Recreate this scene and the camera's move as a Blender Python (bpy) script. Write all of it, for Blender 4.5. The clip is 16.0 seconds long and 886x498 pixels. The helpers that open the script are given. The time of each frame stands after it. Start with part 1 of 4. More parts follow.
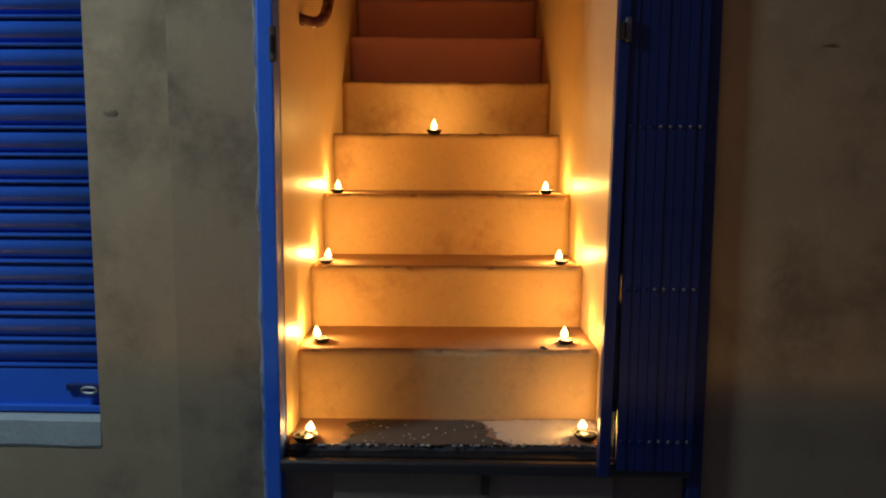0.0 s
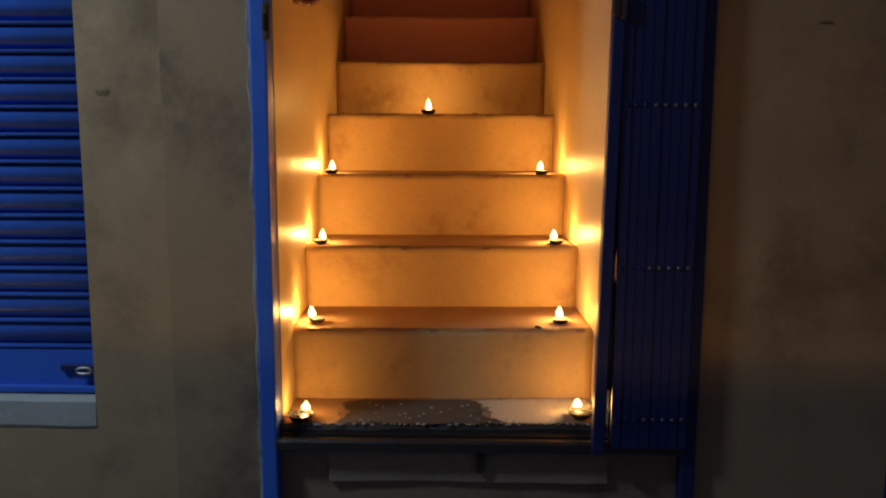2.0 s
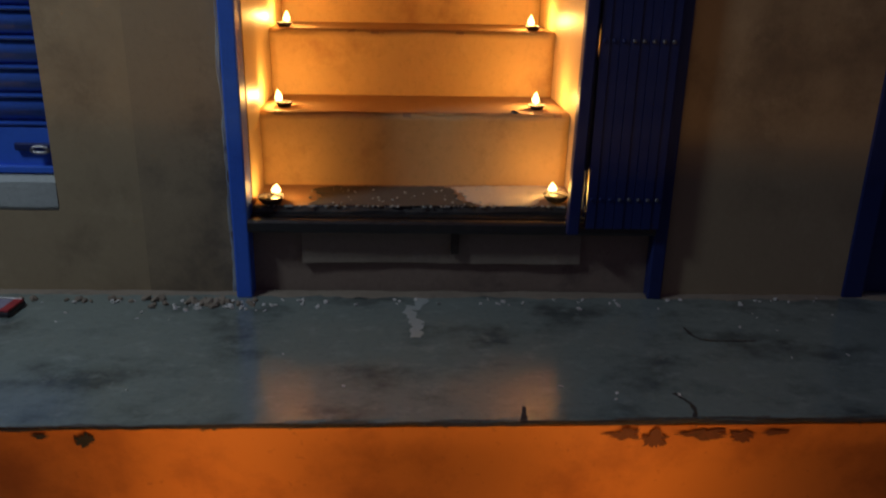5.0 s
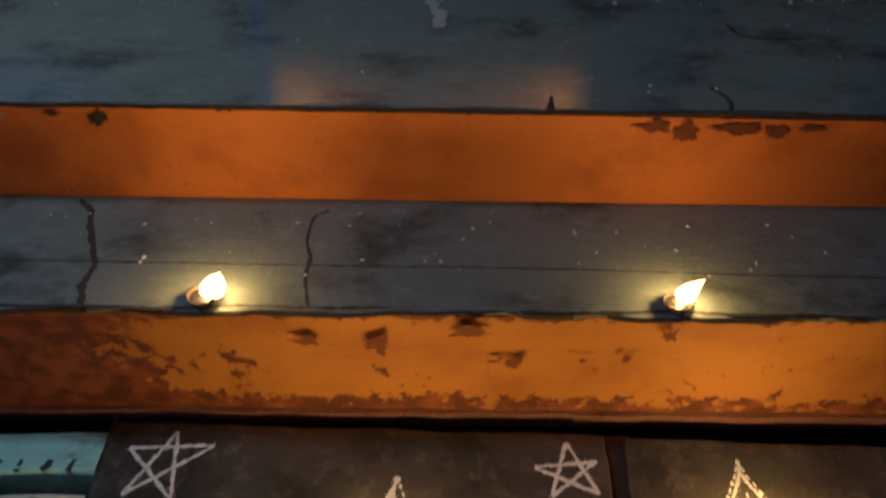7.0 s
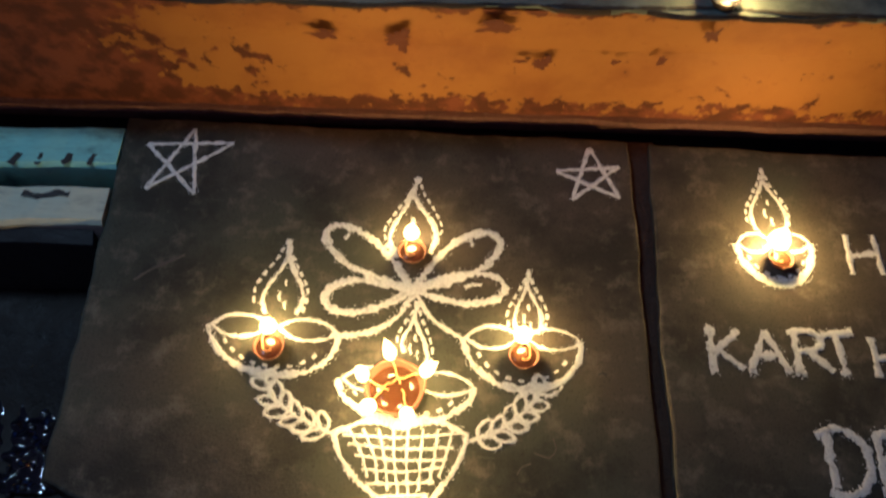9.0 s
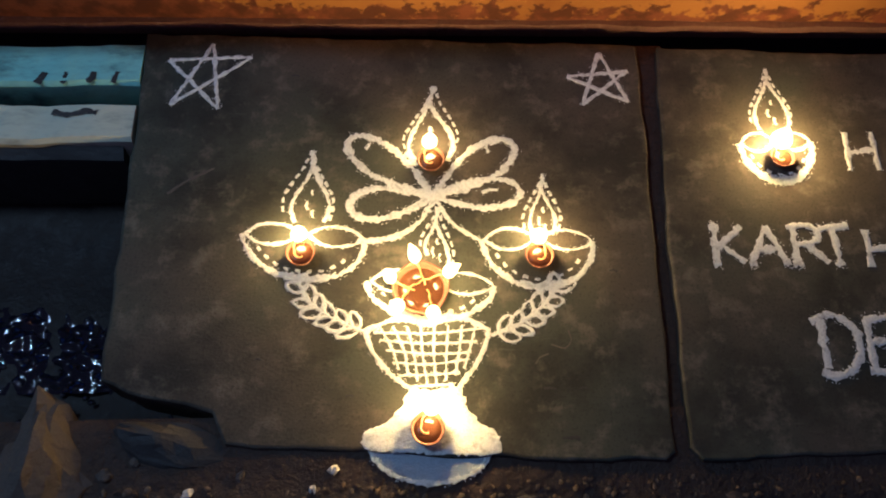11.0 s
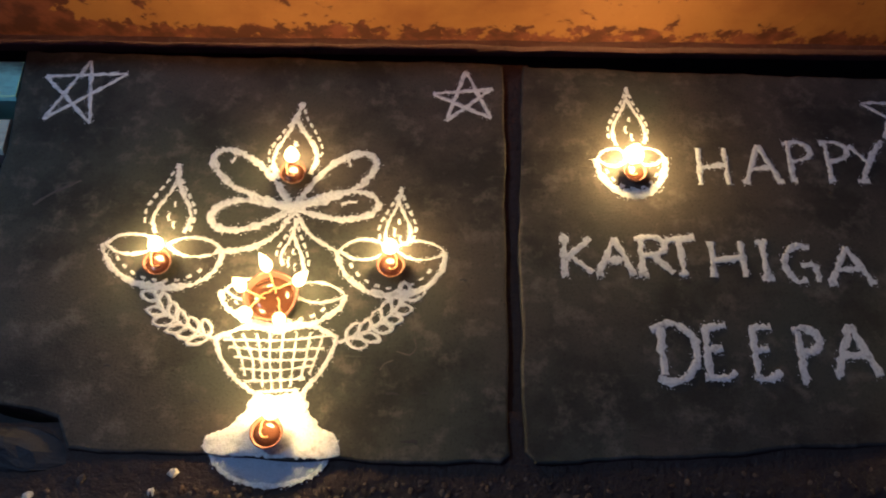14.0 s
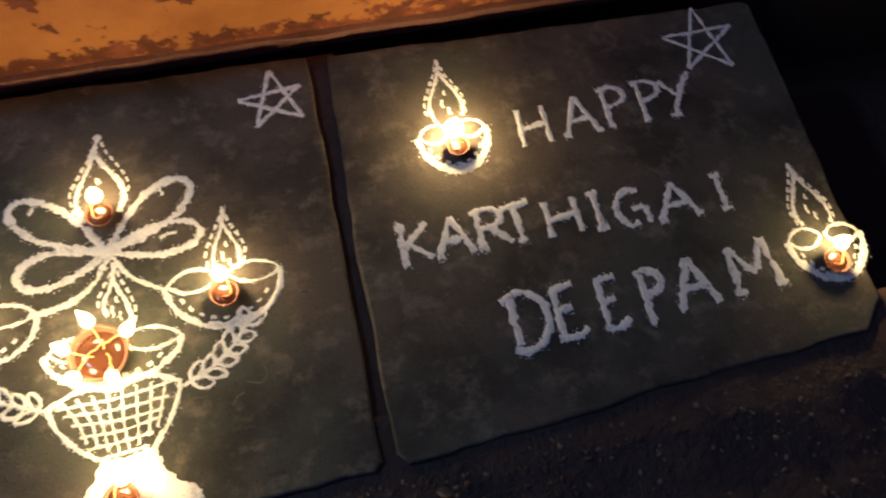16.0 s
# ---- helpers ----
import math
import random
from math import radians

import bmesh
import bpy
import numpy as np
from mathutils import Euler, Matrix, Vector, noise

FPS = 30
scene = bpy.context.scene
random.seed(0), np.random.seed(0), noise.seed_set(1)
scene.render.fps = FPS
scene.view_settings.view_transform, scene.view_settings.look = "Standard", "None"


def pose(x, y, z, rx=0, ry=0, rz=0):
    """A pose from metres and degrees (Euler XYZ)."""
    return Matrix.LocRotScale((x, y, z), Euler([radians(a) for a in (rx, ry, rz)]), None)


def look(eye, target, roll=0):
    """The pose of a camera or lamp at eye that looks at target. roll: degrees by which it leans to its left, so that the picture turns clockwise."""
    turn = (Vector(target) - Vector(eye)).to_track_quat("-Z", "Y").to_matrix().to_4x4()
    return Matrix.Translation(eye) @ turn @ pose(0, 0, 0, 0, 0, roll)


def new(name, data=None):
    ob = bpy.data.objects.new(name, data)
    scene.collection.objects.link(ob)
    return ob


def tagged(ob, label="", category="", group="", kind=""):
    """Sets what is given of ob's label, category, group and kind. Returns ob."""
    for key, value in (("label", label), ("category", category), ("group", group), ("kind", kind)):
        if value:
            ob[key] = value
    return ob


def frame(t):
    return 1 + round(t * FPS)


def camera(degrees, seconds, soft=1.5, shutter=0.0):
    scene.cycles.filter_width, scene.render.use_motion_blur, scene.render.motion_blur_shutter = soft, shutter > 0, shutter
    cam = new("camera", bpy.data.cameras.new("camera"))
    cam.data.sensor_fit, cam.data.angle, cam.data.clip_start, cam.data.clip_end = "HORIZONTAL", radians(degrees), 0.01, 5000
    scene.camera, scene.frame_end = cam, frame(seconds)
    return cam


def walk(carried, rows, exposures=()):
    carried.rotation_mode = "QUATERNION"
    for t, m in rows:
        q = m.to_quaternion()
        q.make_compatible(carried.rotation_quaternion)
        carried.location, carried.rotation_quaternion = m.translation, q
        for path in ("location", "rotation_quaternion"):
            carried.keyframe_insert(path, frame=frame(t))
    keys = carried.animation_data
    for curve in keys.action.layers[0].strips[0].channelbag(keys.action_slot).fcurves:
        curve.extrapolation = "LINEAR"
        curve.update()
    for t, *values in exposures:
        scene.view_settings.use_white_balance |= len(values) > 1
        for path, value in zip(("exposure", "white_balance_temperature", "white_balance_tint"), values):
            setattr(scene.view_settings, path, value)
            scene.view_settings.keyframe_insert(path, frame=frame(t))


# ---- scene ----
cam = camera(57.5, 16.0, soft=2.0, shutter=0.5)
PATH = [
    (0, (0.355, -1.94, 1.363), (0.358, 0.046, 1.123), 0.3),
    (0.5, (0.351, -1.942, 1.36), (0.357, 0.043, 1.118), 0.4),
    (1, (0.352, -1.94, 1.359), (0.374, 0.046, 1.126), 0.6),
    (1.5, (0.347, -1.943, 1.354), (0.348, 0.042, 1.11), 0.4),
    (2, (0.354, -1.938, 1.355), (0.371, 0.042, 1.073), 0.2),
    (2.5, (0.36, -1.928, 1.344), (0.375, 0.04, 0.988), 0.5),
    (3, (0.35, -1.92, 1.334), (0.371, 0.033, 0.903), 0.6),
    (3.2, (0.359, -1.91, 1.336), (0.375, 0.035, 0.87), 0.6),
    (5.3, (0.319, -1.915, 1.201), (0.443, -0.053, 0.48), 1.3),
    (5.5, (0.321, -1.911, 1.19), (0.426, -0.066, 0.424), 1.2),
    (6, (0.321, -1.902, 1.156), (0.405, -0.143, 0.208), 1.4),
    (6.5, (0.326, -1.897, 1.136), (0.399, -0.227, 0.038), 1.1),
    (7, (0.316, -1.899, 1.117), (0.392, -0.327, -0.117), 2.1),
    (7.5, (0.308, -1.901, 1.1), (0.39, -0.438, -0.261), 2.6),
    (8, (0.304, -1.897, 1.086), (0.388, -0.565, -0.403), 2.8),
    (8.5, (0.296, -1.895, 1.073), (0.368, -0.687, -0.519), 3.2),
    (9, (0.294, -1.892, 1.061), (0.357, -0.825, -0.63), 3.7),
    (9.5, (0.294, -1.884, 1.055), (0.358, -0.966, -0.72), 4.0),
    (9.7, (0.295, -1.881, 1.056), (0.352, -1.018, -0.748), 3.4),
    (11.8, (0.241, -1.969, 1.168), (0.337, -1.132, -0.646), 3.7),
    (12, (0.247, -1.98, 1.173), (0.375, -1.15, -0.642), 4.2),
    (12.5, (0.296, -1.971, 1.175), (0.496, -1.124, -0.626), 7.0),
    (13, (0.371, -1.974, 1.167), (0.505, -1.075, -0.615), 8.1),
    (13.5, (0.432, -1.966, 1.161), (0.509, -1.053, -0.617), 4.9),
    (14, (0.471, -1.957, 1.154), (0.563, -1.056, -0.63), 4.5),
    (14.5, (0.493, -1.964, 1.15), (0.598, -1.063, -0.632), 4.6),
    (15, (0.519, -1.953, 1.151), (0.7, -1.102, -0.649), 4.8),
    (15.5, (0.52, -1.925, 1.154), (0.813, -1.088, -0.639), 7.7),
    (16, (0.551, -1.899, 1.147), (0.92, -1.127, -0.661), 11.0),
]
EXPOSURES = [(0, 0.38, 6300, 8), (0.6, 0.15, 6500, 12), (3.2, 0.0, 6700, 16), (5.5, 0.0, 6900, 19), (6.5, 0.0, 6700, 20), (7, -0.05, 6100, 15), (7.4, -0.1, 5400, 10), (8, -0.02, 5200, 7), (9.5, 0.08, 5100, 6), (12, 0.27, 4900, 10), (13, 0.17, 4850, 11), (16, 0.07, 4700, 12)]
walk(cam, [(t, look(eye, target, roll)) for t, eye, target, roll in PATH], EXPOSURES)


# ---- night sky and street lamp ----
world = bpy.data.worlds.new("night")
scene.world = world
world.use_nodes = True
wbg = world.node_tree.nodes["Background"]
wbg.inputs[0].default_value = (0.42, 0.34, 0.62, 1)
wbg.inputs[1].default_value = 0.085


def tube_lamp(name, eye, target, length, width, power, color, label):
    data = bpy.data.lights.new(name, "AREA")
    data.shape, data.size, data.size_y, data.energy, data.color = "RECTANGLE", length, width, power, color
    ob = new(name, data)
    ob.matrix_basis = look(eye, target)
    return tagged(ob, label, "lamp", kind="structure")


tube_lamp("shop_lamp", (-1.2, -1.0, 2.35), (-0.2, -0.6, 0.6), 0.28, 0.10, 13.0, (0.66, 0.86, 1.0), "cool white lamp over the shop front")
POWER_STAIR, POWER_STEP, POWER_SLAB = 1.15, 1.2, 1.0

# ---- materials ----
FLAME_COLOR = (1.0, 0.55, 0.145)


def nodes_of(name):
    m = bpy.data.materials.new(name)
    m.use_nodes = True
    nt = m.node_tree
    return m, nt, nt.nodes["Principled BSDF"]


def add(nt, kind, **values):
    n = nt.nodes.new(kind)
    for key, value in values.items():
        n.inputs[key.replace("_", " ")].default_value = value
    return n


def coords(nt, stretch=(1, 1, 1)):
    c = nt.nodes.new("ShaderNodeTexCoord")
    mp = nt.nodes.new("ShaderNodeMapping")
    mp.inputs["Scale"].default_value = stretch
    nt.links.new(c.outputs["Object"], mp.inputs["Vector"])
    return mp.outputs["Vector"]


def noise_tex(nt, vec, scale, detail=6.0, rough=0.6):
    n = add(nt, "ShaderNodeTexNoise", Scale=scale, Detail=detail, Roughness=rough)
    nt.links.new(vec, n.inputs["Vector"])
    return n.outputs["Fac"]


def step(nt, value, low, high):
    r = nt.nodes.new("ShaderNodeMapRange")
    r.interpolation_type = "SMOOTHSTEP"
    r.inputs["From Min"].default_value, r.inputs["From Max"].default_value = low, high
    nt.links.new(value, r.inputs["Value"])
    return r.outputs["Result"]


def blend(nt, fac, a, b):
    mx = nt.nodes.new("ShaderNodeMix")
    mx.data_type = "RGBA"
    for socket, value in ((mx.inputs[0], fac), (mx.inputs[6], a), (mx.inputs[7], b)):
        if isinstance(value, (tuple, float, int)):
            socket.default_value = (*value, 1) if isinstance(value, tuple) else value
        else:
            nt.links.new(value, socket)
    return mx.outputs[2]


def maths(nt, op, a, b):
    n = nt.nodes.new("ShaderNodeMath")
    n.operation = op
    for socket, value in zip(n.inputs, (a, b)):
        if isinstance(value, (float, int)):
            socket.default_value = value
        else:
            nt.links.new(value, socket)
    return n.outputs[0]


def bumped(nt, bsdf, height, strength, distance=0.004):
    b = add(nt, "ShaderNodeBump", Strength=strength, Distance=distance)
    nt.links.new(height, b.inputs["Height"])
    nt.links.new(b.outputs["Normal"], bsdf.inputs["Normal"])


def surface(name, base, dark, light=None, scale=6.0, grain=70.0, rough=(0.6, 0.9), bump=0.4, metal=0.0, stretch=(1, 1, 1), dirt=0.55, spec=0.5, dist=0.004, speck=0.22):
    """A surface of base colour with darker stains, lighter wear and fine grain."""
    m, nt, bsdf = nodes_of(name)
    vec = coords(nt, stretch)
    big, mid, fine = noise_tex(nt, vec, scale, 8, 0.65), noise_tex(nt, vec, scale * 4.3, 6, 0.7), noise_tex(nt, vec, grain, 4, 0.7)
    col = blend(nt, step(nt, big, dirt, dirt + 0.22), base, dark)
    col = blend(nt, maths(nt, "MULTIPLY", step(nt, mid, 0.5, 0.75), 0.6), col, light or tuple(min(1, 1.35 * c) for c in base))
    col = blend(nt, maths(nt, "MULTIPLY", step(nt, fine, 0.45, 0.8), speck), col, tuple(0.55 * c for c in dark))
    nt.links.new(col, bsdf.inputs["Base Color"])
    r = nt.nodes.new("ShaderNodeMapRange")
    r.inputs["From Min"].default_value, r.inputs["From Max"].default_value = 0.3, 0.7
    r.inputs["To Min"].default_value, r.inputs["To Max"].default_value = rough
    nt.links.new(mid, r.inputs["Value"])
    nt.links.new(r.outputs[0], bsdf.inputs["Roughness"])
    bsdf.inputs["Metallic"].default_value = metal
    bsdf.inputs["Specular IOR Level"].default_value = spec
    bumped(nt, bsdf, maths(nt, "ADD", fine, maths(nt, "MULTIPLY", mid, 1.5)), bump, dist)
    return m


def peeling(name, paint, paint_dark, under, low, high, amount, span, foot=0.19):
    """Paint that has flaked from an older coat: most along the upper and lower edges and towards one end (x below span)."""
    m, nt, bsdf = nodes_of(name)
    vec = coords(nt)
    sep = nt.nodes.new("ShaderNodeSeparateXYZ")
    nt.links.new(vec, sep.inputs[0])
    z, x = sep.outputs["Z"], sep.outputs["X"]
    flakes = maths(nt, "ADD", maths(nt, "MULTIPLY", noise_tex(nt, vec, 11.0, 5, 0.6), 0.45), maths(nt, "MULTIPLY", noise_tex(nt, vec, 38.0, 8, 0.66), 0.55))
    near_top, near_foot = step(nt, z, high - 0.03, high), step(nt, z, low + 0.075, low + 0.01)
    end = step(nt, x, span + 0.42, span)
    push = maths(nt, "ADD", maths(nt, "MULTIPLY", near_top, 0.13), maths(nt, "ADD", maths(nt, "MULTIPLY", near_foot, foot), maths(nt, "MULTIPLY", end, 0.24)))
    gone = step(nt, maths(nt, "ADD", flakes, push), 0.615 - amount, 0.65 - amount)
    col = blend(nt, step(nt, noise_tex(nt, vec, 5.0), 0.42, 0.68), paint, paint_dark)
    spots = step(nt, noise_tex(nt, vec, 60.0, 4), 0.62, 0.72)
    col = blend(nt, maths(nt, "MULTIPLY", spots, 0.5), col, paint_dark)
    below = blend(nt, step(nt, noise_tex(nt, vec, 22.0), 0.4, 0.62), under, tuple(0.45 * c for c in under))
    nt.links.new(blend(nt, gone, col, below), bsdf.inputs["Base Color"])
    bsdf.inputs["Roughness"].default_value = 0.72
    bumped(nt, bsdf, maths(nt, "ADD", maths(nt, "MULTIPLY", gone, -1.0), maths(nt, "MULTIPLY", noise_tex(nt, vec, 120.0), 0.3)), 0.5, 0.003)
    return m


def glowing(name, color, strength):
    """A flame: gives off light and lets light through."""
    m, nt, bsdf = nodes_of(name)
    em = add(nt, "ShaderNodeEmission", Color=(*color, 1), Strength=strength)
    clear = add(nt, "ShaderNodeBsdfTransparent")
    both = nt.nodes.new("ShaderNodeAddShader")
    nt.links.new(em.outputs[0], both.inputs[0])
    nt.links.new(clear.outputs[0], both.inputs[1])
    nt.links.new(both.outputs[0], nt.nodes["Material Output"].inputs["Surface"])
    return m


M_WALL = surface("plastered_wall", (0.34, 0.262, 0.155), (0.19, 0.14, 0.085), (0.43, 0.345, 0.215), 2.6, 70, (0.75, 0.95), 0.2, dirt=0.47, speck=0.12)
M_WALLBAND = surface("darker_plaster_band", (0.30, 0.232, 0.142), (0.13, 0.10, 0.068), (0.36, 0.285, 0.18), 2.4, 70, (0.75, 0.95), 0.2, dirt=0.45, speck=0.12)
M_PLINTH = surface("grey_plaster", (0.275, 0.225, 0.168), (0.13, 0.108, 0.085), (0.34, 0.295, 0.23), 5, 90, (0.75, 0.95), 0.5)
M_DARKPLASTER = surface("dark_plaster", (0.10, 0.085, 0.07), (0.05, 0.045, 0.04), (0.15, 0.13, 0.1), 5, 90, (0.75, 0.95), 0.5)
# darker plaster: the shade under the threshold is put into this brown
M_FOOTPLASTER = surface("shaded_brown_plaster", (0.25, 0.185, 0.14), (0.14, 0.10, 0.08), (0.32, 0.25, 0.19), 5, 90, (0.75, 0.95), 0.4)
M_STAIRWALL = surface("limewashed_stair_wall", (0.74, 0.52, 0.26), (0.60, 0.40, 0.18), (0.78, 0.58, 0.32), 3, 60, (0.32, 0.5), 0.12, speck=0.08)
# upper steps: light from further up is put into this brighter, redder colour
M_UPPER_STEP = surface("upper_step_lifted", (0.86, 0.46, 0.42), (0.76, 0.38, 0.34), (0.88, 0.50, 0.46), 4, 80, (0.5, 0.7), 0.2, speck=0.1)
M_RISER = surface("orange_limewash", (0.64, 0.42, 0.19), (0.44, 0.25, 0.10), (0.70, 0.49, 0.25), 4.5, 60, (0.6, 0.85), 0.25, dirt=0.5)
M_MORTAR = surface("pale_floor_mortar", (0.70, 0.60, 0.46), (0.44, 0.36, 0.27), (0.78, 0.69, 0.55), 9, 90, (0.6, 0.85), 0.4)
M_TREAD = surface("worn_stair_tread", (0.42, 0.25, 0.14), (0.24, 0.14, 0.08), (0.5, 0.32, 0.19), 5, 80, (0.55, 0.8), 0.3)
M_PORCH = surface("smooth_grey_cement", (0.215, 0.265, 0.24), (0.085, 0.104, 0.098), (0.33, 0.385, 0.35), 4.2, 60, (0.10, 0.21), 0.10, stretch=(1, 1.35, 1), dirt=0.47, spec=1.0)
M_TREAD2 = surface("grey_cement_tread", (0.150, 0.186, 0.172), (0.040, 0.050, 0.050), (0.255, 0.305, 0.29), 5.2, 70, (0.45, 0.75), 0.4, stretch=(1, 1.5, 1), dirt=0.48)
M_PAINT1 = peeling("orange_riser_paint", (0.74, 0.238, 0.042), (0.50, 0.140, 0.024), (0.20, 0.13, 0.09), 0.30, 0.50, -0.03, -1.6, 0.02)
M_PAINT2 = peeling("flaking_orange_riser_paint", (0.48, 0.205, 0.030), (0.36, 0.13, 0.02), (0.28, 0.084, 0.030), 0.0, 0.29, 0.03, -0.62, 0.14)
M_LEDGE = surface("worn_reddish_cement", (0.22, 0.105, 0.07), (0.08, 0.04, 0.03), (0.36, 0.22, 0.17), 14, 90, (0.65, 0.9), 0.5)
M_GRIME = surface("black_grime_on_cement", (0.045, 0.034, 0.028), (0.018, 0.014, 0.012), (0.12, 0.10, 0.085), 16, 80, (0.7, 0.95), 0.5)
M_DARK = surface("dark_cement", (0.035, 0.033, 0.032), (0.015, 0.014, 0.014), (0.06, 0.055, 0.05), 6, 70, (0.5, 0.8), 0.5)


def slab_stone(name):
    """Dark slate: olive and brown patches, pale dust in clouds, fine pits and hairline scratches."""
    m, nt, bsdf = nodes_of(name)
    vec = coords(nt)
    huge, big, mid_, fine = noise_tex(nt, vec, 2.1, 3, 0.5), noise_tex(nt, vec, 5.2, 9, 0.62), noise_tex(nt, vec, 19.0, 8, 0.68), noise_tex(nt, vec, 240.0, 3, 0.7)
    col = blend(nt, step(nt, huge, 0.40, 0.60), (0.068, 0.074, 0.056), (0.084, 0.072, 0.056))
    col = blend(nt, maths(nt, "MULTIPLY", step(nt, big, 0.44, 0.66), 0.8), col, (0.026, 0.026, 0.022))
    col = blend(nt, maths(nt, "MULTIPLY", step(nt, mid_, 0.49, 0.70), 0.62), col, (0.19, 0.17, 0.128))
    scratch = noise_tex(nt, coords(nt, (3.0, 60.0, 1.0)), 4.0, 3, 0.5)
    col = blend(nt, maths(nt, "MULTIPLY", step(nt, scratch, 0.66, 0.76), 0.18), col, (0.20, 0.19, 0.16))
    col = blend(nt, maths(nt, "MULTIPLY", step(nt, fine, 0.52, 0.70), 0.5), col, (0.016, 0.015, 0.013))
    nt.links.new(col, bsdf.inputs["Base Color"])
    bsdf.inputs["Roughness"].default_value = 0.82
    bsdf.inputs["Specular IOR Level"].default_value = 0.3
    bumped(nt, bsdf, maths(nt, "ADD", fine, maths(nt, "MULTIPLY", mid_, 2.0)), 0.30, 0.003)
    return m


M_SLAB = slab_stone("dark_stone_slab")
M_GROUND = surface("wet_dirt_ground", (0.052, 0.032, 0.022), (0.013, 0.008, 0.006), (0.11, 0.072, 0.050), 6, 45, (0.45, 0.95), 0.8, dist=0.010)
M_WET = surface("wet_black_litter", (0.02, 0.018, 0.024), (0.01, 0.009, 0.012), (0.05, 0.045, 0.055), 20, 90, (0.05, 0.14), 0.1, spec=1.0)
M_MUD = surface("drain_mud", (0.024, 0.018, 0.015), (0.011, 0.009, 0.008), (0.05, 0.036, 0.03), 9, 60, (0.5, 0.85), 0.6)
M_WATER, _nt, _b = nodes_of("black_drain_water")
_b.inputs["Base Color"].default_value, _b.inputs["Roughness"].default_value = (0.008, 0.008, 0.012, 1), 0.12
bumped(_nt, _b, noise_tex(_nt, coords(_nt), 42.0, 4), 0.8, 0.012)
M_RIPPLE, _nt, _b = nodes_of("rippled_black_water")
_b.inputs["Base Color"].default_value, _b.inputs["Roughness"].default_value = (0.008, 0.008, 0.014, 1), 0.06
bumped(_nt, _b, noise_tex(_nt, coords(_nt), 70.0, 2), 0.3, 0.004)
M_BLUE = surface("blue_shutter_paint", (0.033, 0.145, 0.68), (0.021, 0.095, 0.50), (0.045, 0.18, 0.74), 5, 90, (0.30, 0.46), 0.06, dirt=0.6, spec=0.5)
# blue darkened for the shadowed right post, so shade is in this colour
M_GATE = surface("shaded_gate_blue", (0.008, 0.021, 0.115), (0.005, 0.012, 0.06), (0.012, 0.028, 0.15), 7, 90, (0.35, 0.55), 0.15)
M_STEEL = surface("dull_steel", (0.42, 0.42, 0.42), (0.2, 0.18, 0.16), None, 30, 120, (0.3, 0.5), 0.2, metal=1.0)
M_DULL = surface("tarnished_steel", (0.16, 0.17, 0.19), (0.08, 0.08, 0.09), None, 30, 120, (0.35, 0.55), 0.2, metal=0.6)
M_TRACK = surface("black_iron_track", (0.022, 0.020, 0.020), (0.012, 0.011, 0.011), (0.05, 0.042, 0.036), 14, 110, (0.25, 0.45), 0.2, spec=0.8)
M_RUST = surface("rusty_black_iron", (0.06, 0.045, 0.038), (0.025, 0.02, 0.018), (0.13, 0.08, 0.05), 12, 110, (0.4, 0.7), 0.4, metal=0.5)
M_SILL = surface("pale_cement_sill", (0.38, 0.42, 0.40), (0.22, 0.26, 0.26), (0.5, 0.54, 0.5), 7, 80, (0.6, 0.85), 0.4)
M_RAIL = surface("brown_varnished_rail", (0.17, 0.045, 0.018), (0.09, 0.022, 0.01), None, 9, 60, (0.2, 0.35), 0.05)
M_CHALK = surface("white_rangoli_powder", (0.83, 0.86, 0.84), (0.44, 0.46, 0.45), (0.90, 0.92, 0.90), 70, 460, (0.9, 1.0), 0.7, dirt=0.50, dist=0.001, speck=0.85)
# white powder with the lamp dish's cool shade put into its colour
M_CHALK_SHADED = surface("shaded_rangoli_powder", (0.52, 0.58, 0.66), (0.34, 0.38, 0.45), (0.66, 0.72, 0.8), 35, 400, (0.9, 1.0), 0.9, dirt=0.5, dist=0.002)
M_CLAY = surface("red_clay", (0.135, 0.048, 0.021), (0.075, 0.026, 0.013), (0.19, 0.075, 0.032), 30, 200, (0.6, 0.85), 0.25)
# clay darkened so the dish's unlit side has its shade in the colour
M_SHADED_CLAY = surface("shaded_clay", (0.025, 0.014, 0.011), (0.012, 0.008, 0.007), (0.045, 0.024, 0.017), 40, 200, (0.6, 0.85), 0.25)
M_OIL, _nt, _b = nodes_of("lamp_oil")
_b.inputs["Base Color"].default_value, _b.inputs["Roughness"].default_value = (0.055, 0.022, 0.008, 1), 0.14
M_WICK = surface("oily_cotton_wick", (0.52, 0.27, 0.09), (0.32, 0.14, 0.04), None, 60, 300, (0.5, 0.7), 0.3)
M_FLAME = glowing("flame", (1.0, 0.66, 0.24), 3.2)
M_TURQ = surface("chipped_turquoise_paint", (0.34, 0.72, 0.65), (0.05, 0.11, 0.12), (0.40, 0.78, 0.70), 9, 60, (0.5, 0.8), 0.4, stretch=(0.6, 1.6, 1), dirt=0.50)
M_CREAM = surface("chipped_cream_paint", (0.68, 0.70, 0.53), (0.19, 0.20, 0.155), (0.75, 0.77, 0.61), 9, 60, (0.5, 0.8), 0.4, stretch=(0.6, 1.6, 1), dirt=0.52)
M_FLAKE = surface("pale_flakes", (0.6, 0.58, 0.54), (0.4, 0.36, 0.3), None, 30, 200, (0.7, 0.9), 0.2)
M_ROCK = surface("dusty_rock", (0.16, 0.115, 0.075), (0.07, 0.05, 0.034), (0.23, 0.17, 0.115), 12, 80, (0.7, 0.95), 0.7)
